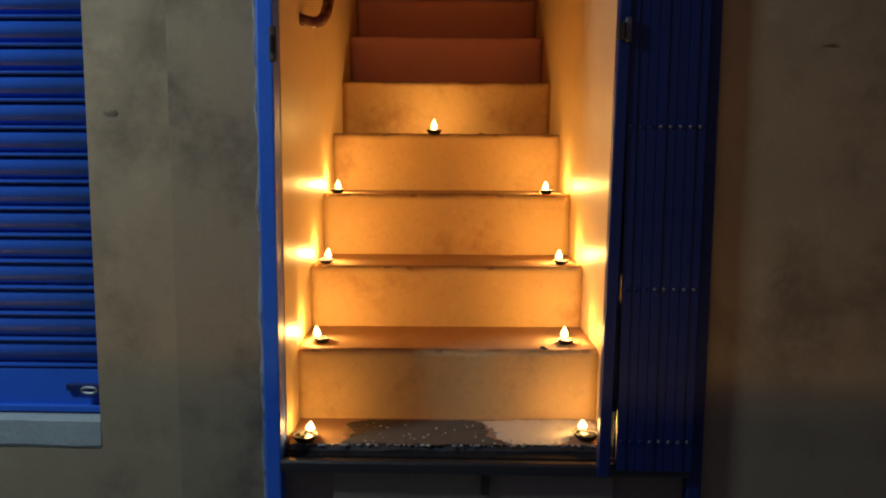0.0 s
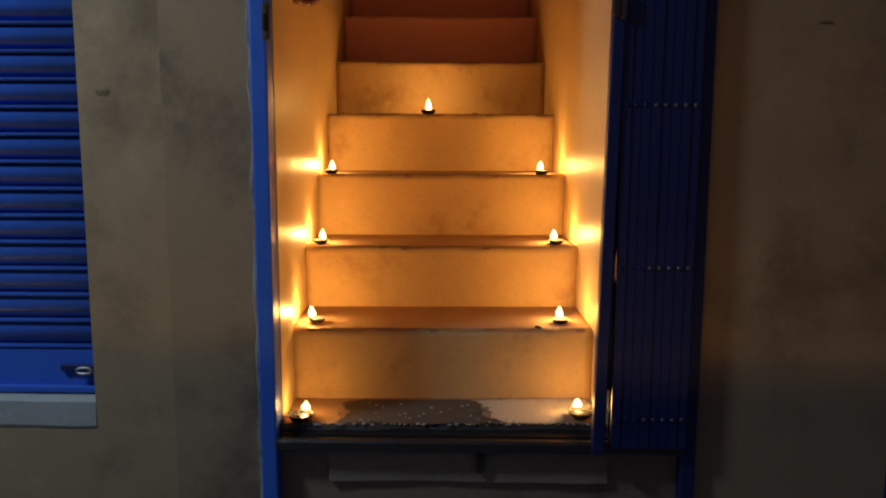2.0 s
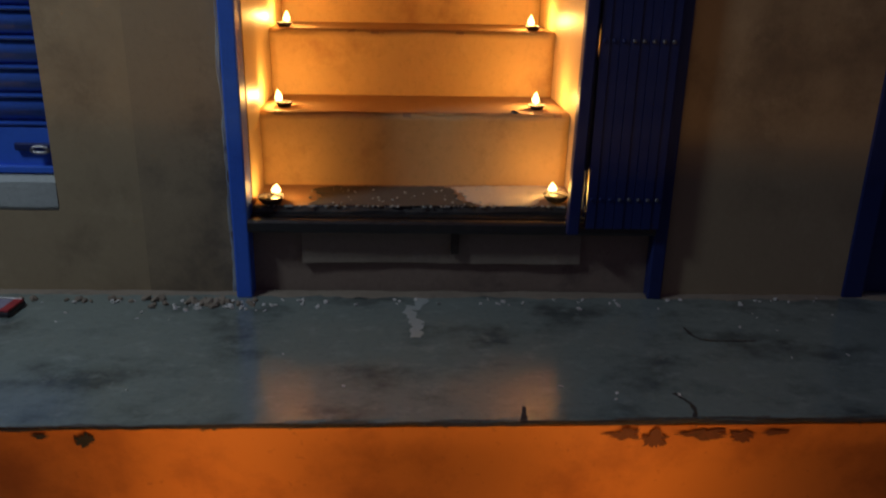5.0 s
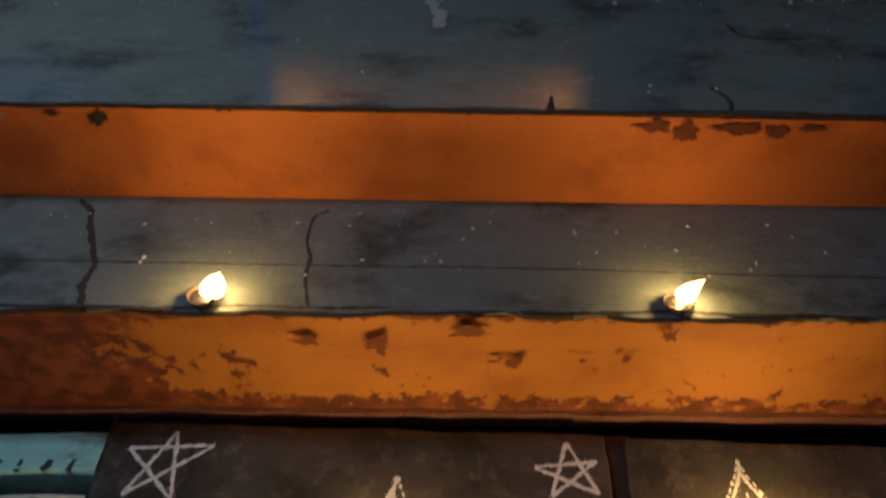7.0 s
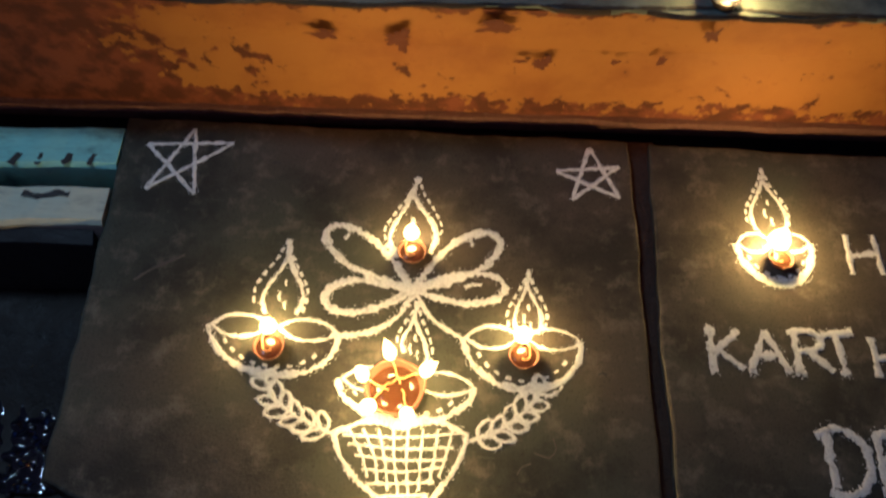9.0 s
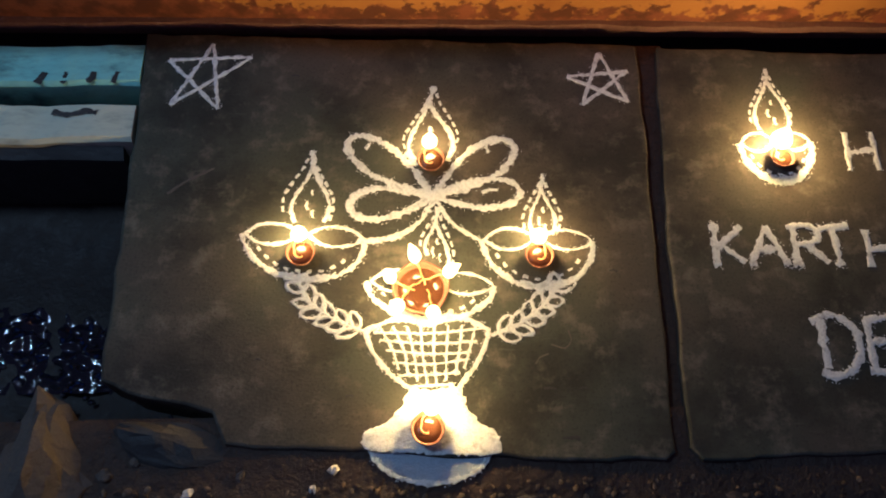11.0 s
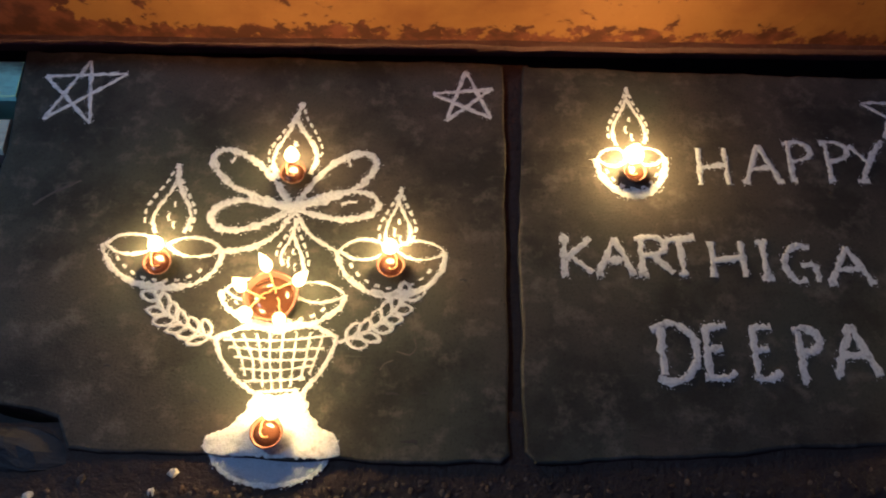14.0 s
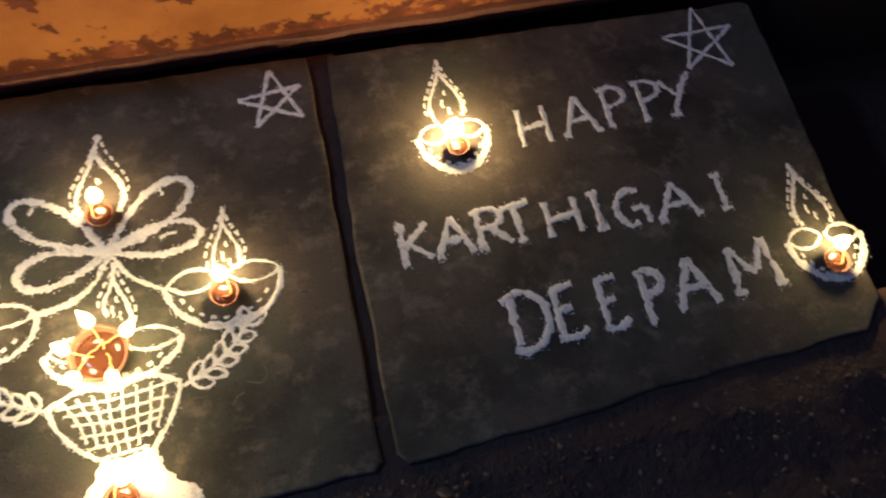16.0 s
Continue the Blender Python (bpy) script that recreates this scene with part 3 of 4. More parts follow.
def build_handrail():
    pts = [Vector(p) for p in ((-0.01, RY - 0.03, RZ + 0.004), (0.02, RY, RZ), (0.04, RY + 0.005, RZ + 0.003), (0.052, RY + 0.02, RZ + 0.02), (0.055, RY + 0.05, RZ + 0.05), (0.055, RY + 0.14, RZ + 0.12), (0.055, RY + 0.9, RZ + 0.73), (0.055, RY + 2.3, RZ + 1.77))]
    rail = thing("handrail", "varnished brown handrail fixed to the stair wall", "handrail", kind="")
    part("rail", tube(bmesh.new(), curve_points([tuple(p) for p in pts], 0.02), 0.0145, 12), M_RAIL, rail, smooth=True)
    for y in (0.9, 2.0):
        z = RZ + 0.15 + (y - RY - 0.12) * 0.744
        part("bracket", tube(bmesh.new(), [Vector((-0.006, y, z - 0.05)), Vector((0.04, y, z - 0.05)), Vector((0.055, y, z - 0.01))], 0.006), M_RUST, rail, smooth=True)


build_handrail()


# ---- slabs over the drain ----
def stone_slab(name, corners, thick, label, seed):
    bm = bmesh.new()
    ring = []
    for (ax, ay), (bx, by) in zip(corners, corners[1:] + corners[:1]):
        n = max(2, int(math.hypot(bx - ax, by - ay) / 0.02))
        for i in range(n):
            t = i / n
            x, y = ax + (bx - ax) * t, ay + (by - ay) * t
            d = noise.noise_vector(Vector((x * 14 + seed, y * 14, 0))) * 0.005 + noise.noise_vector(Vector((x * 60 + seed, y * 60, 0))) * 0.0025
            ring.append((x + d.x, y + d.y))
    cx, cy = sum(p[0] for p in ring) / len(ring), sum(p[1] for p in ring) / len(ring)
    levels = []
    for inset, z in ((0.0, -thick), (0.0, -0.004), (0.0015, -0.0012), (0.005, 0.0)):
        row = []
        for x, y in ring:
            k = 1 - inset / math.hypot(x - cx, y - cy)
            row.append(bm.verts.new((cx + (x - cx) * k, cy + (y - cy) * k, z)))
        levels.append(row)
    n = len(ring)
    for a, b in zip(levels, levels[1:]):
        for i in range(n):
            bm.faces.new((a[i], a[(i + 1) % n], b[(i + 1) % n], b[i]))
    bm.faces.new(levels[-1])
    bm.faces.new(list(reversed(levels[0])))
    ob = part(name, bm, M_SLAB)
    return tagged(ob, label, "stone slab", "slabs over the drain")


stone_slab("stone_slab", [(-0.2, -0.966), (-0.19, -1.585), (-0.15, -1.605), (-0.03, -1.635), (-0.006, -1.682), (0.3, -1.702), (0.60, -1.716), (0.613, -1.705), (0.64, -1.25), (0.653, -0.997)], 0.09, "dark grey stone slab with a broken corner bridging the drain", 1.0)
stone_slab("stone_slab", [(0.688, -1.003), (0.655, -1.35), (0.636, -1.70), (0.65, -1.716), (1.0, -1.708), (1.40, -1.70), (1.447, -1.655), (1.478, -1.3), (1.492, -1.05), (1.478, -1.04)], 0.09, "dark grey stone slab with white lettering bridging the drain", 5.0)


def painted_beam(y0, y1, z, material, label, seed):
    prof = [(y1, z - 0.08, 0), (y0, z - 0.08, 0), (y0, z - 0.008, 1), (y0 + 0.006, z, 1), (y1 - 0.006, z, 1), (y1, z - 0.008, 1)]
    ob = part("painted_beam", sweep(prof, spread(-2.2, -0.201, 0.03), 0.005, seed), material)
    tagged(ob, label, "beam", "painted beams beside the slab")


painted_beam(-1.072, -0.985, 0.0, M_TURQ, "chipped turquoise painted cement beam along the step", 3.0)
painted_beam(-1.182, -1.108, -0.002, M_CREAM, "chipped cream painted cement beam beside the turquoise one", 9.0)


# ---- powder drawing on the slabs ----
LIFT = 0.0006


def ribbon(bm, line, width, z=LIFT, seed=0.0, specks=True):
    """Powder poured along a line: low, ragged and uneven."""
    if len(line) < 2:
        return bm
    rows = []
    for i, p in enumerate(line):
        ahead = (line[min(i + 1, len(line) - 1)] - line[max(i - 1, 0)]).normalized()
        side = Vector((-ahead.y, ahead.x, 0))
        k = 0.82 + 0.5 * noise.noise(Vector((p.x * 55 + seed, p.y * 55, 0)))
        a = width * 0.5 * (k + 0.75 * noise.noise(Vector((p.x * 260, p.y * 260, 2))))
        b = width * 0.5 * (k + 0.75 * noise.noise(Vector((p.x * 260, p.y * 260, 7))))
        h = 0.00055 + 0.0003 * noise.noise(Vector((p.x * 120, p.y * 120, 4)))
        shift = side * width * 0.12 * noise.noise(Vector((p.x * 40, p.y * 40, 11)))
        q = Vector((p.x, p.y, z)) + shift
        rows.append([bm.verts.new(q + side * a), bm.verts.new(q + side * a * 0.5 + Vector((0, 0, h))), bm.verts.new(q - side * b * 0.5 + Vector((0, 0, h))), bm.verts.new(q - side * b)])
        if specks and rng.random() < 0.55:
            c = q + side * rng.choice((-1, 1)) * width * rng.uniform(0.45, 0.85)
            s = rng.uniform(0.0006, 0.0014)
            vs = [bm.verts.new(c + Vector((s * math.cos(t), s * math.sin(t), 0.0002))) for t in (0.3, 1.9, 3.5, 5.0)]
            bm.faces.new(vs)
    for a, b in zip(rows, rows[1:]):
        for j in range(3):
            bm.faces.new((a[j], a[j + 1], b[j + 1], b[j]))
    return bm


def stroke(bm, points, width=0.008, z=LIFT):
    return ribbon(bm, curve_points(points, 0.003), width, z)


def dashes(bm, points, width=0.0048, on=0.0085, off=0.006):
    line = curve_points(points, 0.0012)
    run, piece, drawing = 0.0, [line[0]], True
    for a, b in zip(line, line[1:]):
        run += (b - a).length
        if drawing:
            piece.append(b)
        if run > (on if drawing else off):
            if drawing:
                ribbon(bm, piece[::2] + [piece[-1]], width, specks=False)
            run, piece, drawing = 0.0, [b], not drawing
    return bm


def mid(a, b, t, out=0.0):
    """A point between a and b, pushed aside by out."""
    dx, dy = b[0] - a[0], b[1] - a[1]
    n = math.hypot(dx, dy) or 1
    return (a[0] + dx * t - dy / n * out, a[1] + dy * t + dx / n * out)


def star(parent, tips, width=0.0082):
    bm = bmesh.new()
    for a, b in ((1, 2), (2, 3), (3, 0), (0, 4), (4, 1)):
        stroke(bm, [tips[a], tips[b]], width)
    return part("star", bm, M_CHALK, parent, "five-pointed star in white powder")


def petal(parent, centre, tip, fat, width=0.0135):
    """A rounded loop from the centre out to the tip and back."""
    loop = [mid(centre, tip, t, fat * s) for t, s in ((0.0, 0), (0.3, 0.62), (0.6, 1.0), (0.85, 0.86), (0.985, 0.34), (0.99, -0.3), (0.86, -0.84), (0.6, -1.0), (0.3, -0.62), (0.0, 0))]
    bm = stroke(bmesh.new(), loop, width)
    return part("petal", bm, M_CHALK, parent)


def flame_mark(parent, tip, base_l, base_r, inner_tip, in_l, in_r, bulge=0.006, width=0.0065):
    """A teardrop in a full line inside a dashed one, with short wick strokes within."""
    bm = bmesh.new()
    for base, inner, s in ((base_l, in_l, -1), (base_r, in_r, 1)):
        dashes(bm, [tip, mid(tip, base, 0.25, s * bulge * 0.15), mid(tip, base, 0.5, s * bulge * 0.8), mid(tip, base, 0.75, s * bulge * 1.15), base], 0.0056, 0.0095, 0.0058)
        stroke(bm, [inner_tip, mid(inner_tip, inner, 0.25, s * bulge * 0.35), mid(inner_tip, inner, 0.55, s * bulge * 1.05), mid(inner_tip, inner, 0.8, s * bulge * 1.0), inner], width)
    stroke(bm, [tip, mid(tip, inner_tip, 0.5, 0.001), inner_tip, mid(inner_tip, mid(in_l, in_r, 0.5), 0.12)], width * 1.1)
    for t, o, n in ((0.42, 0.002, 0.010), (0.62, -0.005, 0.016), (0.78, 0.005, 0.014)):
        q = mid(inner_tip, mid(in_l, in_r, 0.5), t, o)
        stroke(bm, [q, (q[0] - 0.002, q[1] - n * 0.5), (q[0] + 0.001, q[1] - n)], width * 0.6)
    return part("flame_mark", bm, M_CHALK, parent, "flame outlined with white dashes")


def leaf(bm, a, b, fat, width=0.006):
    stroke(bm, [a, mid(a, b, 0.3, fat), mid(a, b, 0.7, fat), b, mid(a, b, 0.7, -fat), mid(a, b, 0.3, -fat), a], width)


def bowl_mark(parent, left, right, foot, width=0.0105):
    bm = bmesh.new()
    drop = (foot[0] - (left[0] + right[0]) / 2, foot[1] - (left[1] + right[1]) / 2)

    def belly(k):
        out = []
        for t in spread(0, math.pi, math.pi / 8):
            m = mid(left, right, 0.5 - 0.5 * k * math.cos(t))
            s = math.sin(t) ** 1.05
            out.append((m[0] + drop[0] * s * (0.5 + 0.5 * k) * (1 if k == 1 else 0.92), m[1] + drop[1] * s * (1 if k == 1 else 0.82)))
        return out

    stroke(bm, belly(1), width)
    stroke(bm, [(x, y + 0.003) for x, y in belly(1)[3:6]], width * 1.1)
    dashes(bm, belly(0.82)[1:-1], 0.0062, 0.0075, 0.0095)
    leaf(bm, mid(left, right, 0.02), mid(left, right, 0.47, 0.004), 0.016)
    leaf(bm, mid(left, right, 0.53, 0.004), mid(left, right, 0.98), 0.015)
    return part("bowl_mark", bm, M_CHALK, parent, "oil lamp bowl outlined in white powder")


def garland(parent, points):
    bm = bmesh.new()
    line = curve_points(points, 0.004)
    stroke(bm, points, 0.006)
    n = len(line)
    for k in range(6):
        i = int((k + 0.75) / 6.4 * n)
        p, q = line[i], line[min(i + 3, n - 1)]
        d = (q - p).normalized()
        for s in (-1, 1):
            w = Vector((-d.y, d.x, 0)) * s
            e = p - d * rng.uniform(0.021, 0.030) + w * rng.uniform(0.015, 0.022)
            leaf(bm, (p.x, p.y), (e.x, e.y), rng.uniform(0.0058, 0.0078), 0.0060)
    return part("garland", bm, M_CHALK, parent, "leafy garland in white powder")


def powder_fill(name, parent, outline, material, z=LIFT, rough=0.004, label=""):
    """A patch covered with powder, uneven on top and ragged at its rim."""
    bm = bmesh.new()
    rim = curve_points(outline + outline[:1], 0.004)[:-1]
    cx, cy = sum(p.x for p in rim) / len(rim), sum(p.y for p in rim) / len(rim)
    rows = []
    for k in (1.0, 0.97, 0.8, 0.6, 0.4, 0.2):
        row = []
        for p in rim:
            d = (noise.noise_vector(Vector((p.x * 70, p.y * 70, 1))) * 0.5 + noise.noise_vector(Vector((p.x * 230, p.y * 230, 1)))) * rough if k > 0.9 else Vector()
            x, y = cx + (p.x - cx) * k + d.x, cy + (p.y - cy) * k + d.y
            row.append(bm.verts.new((x, y, z + (0 if k == 1 else 0.0007 + 0.0006 * noise.noise(Vector((x * 90, y * 90, 3)))))))
        rows.append(row)
    n = len(rim)
    for a, b in zip(rows, rows[1:]):
        for i in range(n):
            bm.faces.new((a[i], a[(i + 1) % n], b[(i + 1) % n], b[i]))
    bm.faces.new(rows[-1])
    return part(name, bm, material, parent, label, True)


def build_rangoli():
    dr = thing("rangoli_drawing", "white powder drawing of a lamp vase with stars on the slab", "rangoli")
    star(dr, [(-0.084, -0.991), (-0.156, -1.024), (-0.016, -1.02), (-0.145, -1.117), (-0.065, -1.126)])
    star(dr, [(0.583, -1.016), (0.523, -1.066), (0.629, -1.055), (0.544, -1.125), (0.623, -1.12)])
    c = (0.288, -1.297)
    petal(dr, c, (0.156, -1.189), 0.029)
    petal(dr, c, (0.419, -1.200), 0.030)
    petal(dr, c, (0.157, -1.314), 0.027)
    petal(dr, c, (0.426, -1.290), 0.026)
    for a, b in (((0.186, -1.196), (0.180, -1.206)), ((0.374, -1.206), (0.379, -1.218)), ((0.366, -1.291), (0.392, -1.287))):
        part("dab", stroke(bmesh.new(), [a, mid(a, b, 0.5, 0.003), b], 0.006), M_CHALK, dr)
    bm = bmesh.new()
    stroke(bm, [(0.291, -1.300), (0.262, -1.345), (0.218, -1.370), (0.170, -1.373)], 0.011)
    stroke(bm, [(0.291, -1.300), (0.318, -1.345), (0.362, -1.378)], 0.008)
    part("stalk", bm, M_CHALK, dr)
    flame_mark(dr, (0.295, -1.084), (0.249, -1.231), (0.320, -1.221), (0.285, -1.115), (0.262, -1.240), (0.313, -1.232), 0.016, 0.010)
    flame_mark(dr, (0.094, -1.209), (0.056, -1.333), (0.126, -1.340), (0.098, -1.240), (0.072, -1.340), (0.117, -1.340), 0.012, 0.0078)
    flame_mark(dr, (0.465, -1.258), (0.430, -1.362), (0.482, -1.362), (0.461, -1.283), (0.444, -1.368), (0.472, -1.368), 0.009, 0.0072)
    flame_mark(dr, (0.295, -1.316), (0.268, -1.395), (0.314, -1.420), (0.291, -1.342), (0.278, -1.400), (0.306, -1.425), 0.007, 0.0068)
    bowl_mark(dr, (-0.008, -1.357), (0.182, -1.371), (0.094, -1.437))
    bowl_mark(dr, (0.361, -1.374), (0.535, -1.380), (0.449, -1.456))
    bowl_mark(dr, (0.186, -1.440), (0.378, -1.452), (0.276, -1.504))
    garland(dr, [(0.084, -1.444), (0.105, -1.476), (0.142, -1.502), (0.186, -1.522)])
    garland(dr, [(0.476, -1.450), (0.446, -1.486), (0.409, -1.513), (0.368, -1.530)])
    # vase: rim, net and foot
    bm = bmesh.new()
    stroke(bm, [(0.274, -1.512), (0.232, -1.502), (0.190, -1.518), (0.186, -1.528), (0.200, -1.560), (0.224, -1.588), (0.250, -1.608)], 0.009)
    stroke(bm, [(0.274, -1.512), (0.322, -1.502), (0.358, -1.517), (0.364, -1.528), (0.352, -1.560), (0.335, -1.585), (0.316, -1.608)], 0.009)
    part("vase_outline", bm, M_CHALK, dr)
    bm = bmesh.new()
    for k in range(8):
        t = (k + 0.5) / 8
        x0, x1 = 0.194 + 0.162 * t, 0.243 + 0.078 * t
        top, foot = -1.507 - 0.012 * math.cos(4 * math.pi * t) ** 2, -1.604 + 0.03 * (2 * abs(t - 0.5)) ** 1.5
        stroke(bm, [(x0, top), ((x0 * 0.62 + x1 * 0.38) + 0.003 * math.sin(9 * t), (top + foot) / 2), (x0 * 0.35 + x1 * 0.65, foot)], 0.0042)
    for k in range(6):
        t = k / 5
        y = -1.522 - 0.078 * t
        half = 0.080 - 0.045 * t
        stroke(bm, [(0.276 - half, y + 0.004 * math.sin(k)), (0.276, y - 0.003), (0.276 + half, y + 0.003 * math.cos(2 * k))], 0.0042)
    part("vase_net", bm, M_CHALK, dr, "criss-cross net of powder lines")
    powder_fill("vase_foot", dr, [(0.248, -1.604), (0.283, -1.610), (0.318, -1.605), (0.327, -1.632), (0.345, -1.658), (0.366, -1.670), (0.373, -1.684), (0.360, -1.702), (0.276, -1.699), (0.200, -1.694), (0.181, -1.682), (0.186, -1.668), (0.212, -1.655), (0.235, -1.632)], M_CHALK, rough=0.0045, label="flared vase foot filled with white powder")
    return dr


powder_fill("bare_patch", STAIR, [(0.125, -0.166), (0.15, -0.10), (0.13, -0.04), (0.16, -0.008), (0.30, -0.004), (0.44, -0.008), (0.465, -0.06), (0.47, -0.12), (0.50, -0.168), (0.40, -0.172), (0.25, -0.170)], M_DARKPLASTER, 0.7015, 0.010, "rough bare cement patch")
powder_fill("mortar_patch", STAIR, [(0.515, -0.166), (0.485, -0.12), (0.478, -0.06), (0.46, -0.012), (0.60, 0.002), (0.71, 0.0), (0.73, -0.06), (0.66, -0.12), (0.63, -0.166)], M_MORTAR, 0.7015, 0.010, "pale mortar patch")
RANGOLI = build_rangoli()


def build_vase_base():
    half = [(0.190, -1.688), (0.276, -1.690), (0.358, -1.693), (0.346, -1.717), (0.317, -1.732), (0.274, -1.738), (0.230, -1.728), (0.206, -1.713)]
    # the base lies in the dish's shadow, coloured in as blue
    powder_fill("shaded_powder", RANGOLI, half, M_CHALK_SHADED, -0.0062, 0.003, "half-round of powder on the earth below the slab, cool shade in its colour")
    part("white_rim", stroke(bmesh.new(), half[2:] + half[:1], 0.008, -0.0046), M_CHALK, RANGOLI)


build_vase_base()

# ---- lettering: strokes of each letter in a box one wide and one high ----
GLYPHS = {
    "H": [[(0, 0), (0.03, 1)], [(1, 0), (0.97, 1)], [(0, 0.46), (1, 0.54)]],
    "A": [[(0, 0), (0.5, 1)], [(0.5, 1), (1, 0)], [(0.22, 0.36), (0.8, 0.38)], [(-0.1, 0.0), (0.12, 0.02)], [(0.88, 0.0), (1.1, 0.02)]],
    "P": [[(0, 0), (0, 1)], [(-0.25, 1.02), (0.35, 1.05), (0.85, 0.88), (0.75, 0.62), (0.05, 0.5)], [(-0.15, 0.0), (0.15, 0.0)]],
    "Y": [[(-0.1, 1), (0.45, 0.5)], [(1.1, 1.12), (0.55, 0.6), (0.15, 0)], [(-0.05, 0.0), (0.35, 0.02)]],
    "K": [[(0, 0), (0.05, 1)], [(0.95, 1.0), (0.1, 0.42)], [(0.22, 0.52), (1.0, 0.02)], [(-0.15, 1.0), (0.2, 1.0)], [(-0.12, 0.0), (0.15, 0.03)]],
    "R": [[(0, 0), (0.02, 1)], [(-0.2, 1.0), (0.45, 1.05), (0.8, 0.86), (0.6, 0.6), (0.05, 0.52)], [(0.35, 0.55), (1.0, 0.03)], [(-0.15, 0.0), (0.18, 0.02)]],
    "T": [[(0.5, 0), (0.45, 1)], [(-0.25, 0.95), (0.5, 1.0), (1.25, 1.02)], [(0.25, 0.0), (0.75, 0.02)]],
    "I": [[(0.5, 0), (0.45, 1)], [(0.1, 0.0), (0.9, 0.02)], [(0.0, 1.0), (0.8, 1.0)]],
    "G": [[(0.85, 0.92), (0.5, 1.03), (0.1, 0.8), (0.02, 0.4), (0.3, 0.05), (0.62, 0.08)], [(0.5, 0.45), (0.95, 0.46), (0.98, 0.0)]],
    "D": [[(0.12, 0.02), (0.1, 1)], [(-0.15, 0.95), (0.4, 1.08), (0.92, 0.8), (1.0, 0.4), (0.75, 0.0), (0.3, -0.12), (-0.05, -0.02)]],
    "E": [[(0.1, 0), (0.1, 1)], [(0.0, 1.0), (0.85, 1.04)], [(0.1, 0.54), (0.65, 0.56)], [(-0.1, 0.0), (0.6, -0.03), (1.0, 0.1)]],
    "M": [[(0.05, 0), (0.08, 1)], [(0.08, 1), (0.5, 0.42), (0.85, 1.05)], [(0.85, 1.05), (1.0, 0.02)], [(-0.08, 0.0), (0.2, 0.0)], [(0.85, 0.0), (1.12, 0.02)]],
}


def write(line, spots, height, width, label):
    tx = thing("rangoli_lettering", label, "lettering", group="powder lettering")
    for ch, (x, y, w) in zip(line, spots):
        bm = bmesh.new()
        for s in GLYPHS[ch]:
            stroke(bm, [(x + w * px + height * 0.06 * py, y + height * py) for px, py in s], width)
        part("letter", bm, M_CHALK, tx)


write("HAPPY", [(0.972, -1.259, 0.048), (1.050, -1.254, 0.060), (1.134, -1.252, 0.042), (1.200, -1.252, 0.042), (1.247, -1.255, 0.052)], 0.074, 0.0112, "white powder lettering HAPPY on the dark slab")
write("KARTHIGAI", [(0.722, -1.421, 0.046), (0.778, -1.422, 0.054), (0.848, -1.425, 0.050), (0.898, -1.425, 0.032), (0.962, -1.431, 0.052), (1.036, -1.434, 0.026), (1.080, -1.442, 0.052), (1.152, -1.444, 0.066), (1.256, -1.448, 0.024)], 0.064, 0.0125, "white powder lettering KARTHIGAI on the dark slab")
write("DEEPAM", [(0.850, -1.592, 0.060), (0.922, -1.595, 0.044), (0.996, -1.597, 0.040), (1.070, -1.602, 0.036), (1.124, -1.594, 0.062), (1.222, -1.593, 0.080)], 0.078, 0.0145, "white powder lettering DEEPAM on the dark slab")


def small_lamp_drawing(tip, bl, br, it, il, ir, left, right, foot):
    dr = thing("rangoli_lamp_drawing", "small white powder drawing of a burning lamp", "rangoli", group="small lamp drawings")
    flame_mark(dr, tip, bl, br, it, il, ir, 0.010, 0.008)
    bowl_mark(dr, left, right, foot, 0.015)


small_lamp_drawing((0.870, -1.053), (0.826, -1.178), (0.890, -1.172), (0.868, -1.076), (0.836, -1.178), (0.884, -1.175), (0.797, -1.205), (0.918, -1.203), (0.858, -1.278))
small_lamp_drawing((1.406, -1.391), (1.372, -1.505), (1.440, -1.510), (1.408, -1.412), (1.380, -1.508), (1.432, -1.512), (1.338, -1.530), (1.470, -1.538), (1.402, -1.610))
lone = thing("rangoli_star", "five-pointed star in white powder on the lettered slab", "rangoli")
star(lone, [(1.374, -1.036), (1.293, -1.091), (1.433, -1.089), (1.316, -1.167), (1.401, -1.176)])


# ---- clay oil lamps ----
def flame_mesh(height, width, lean):
    prof = [(0.04, 0.0), (0.33, 0.04), (0.49, 0.17), (0.51, 0.31), (0.42, 0.5), (0.28, 0.7), (0.13, 0.87), (0.02, 1.0)]
    bm = bmesh.new()
    lathe(bm, [(r * width, z * height) for r, z in prof], 14)
    for v in bm.verts:
        k = max(0.0, v.co.z / height)
        v.co.x += lean * height * k * k
        v.co.y += 0.05 * height * math.sin(4 * k)
    return bm


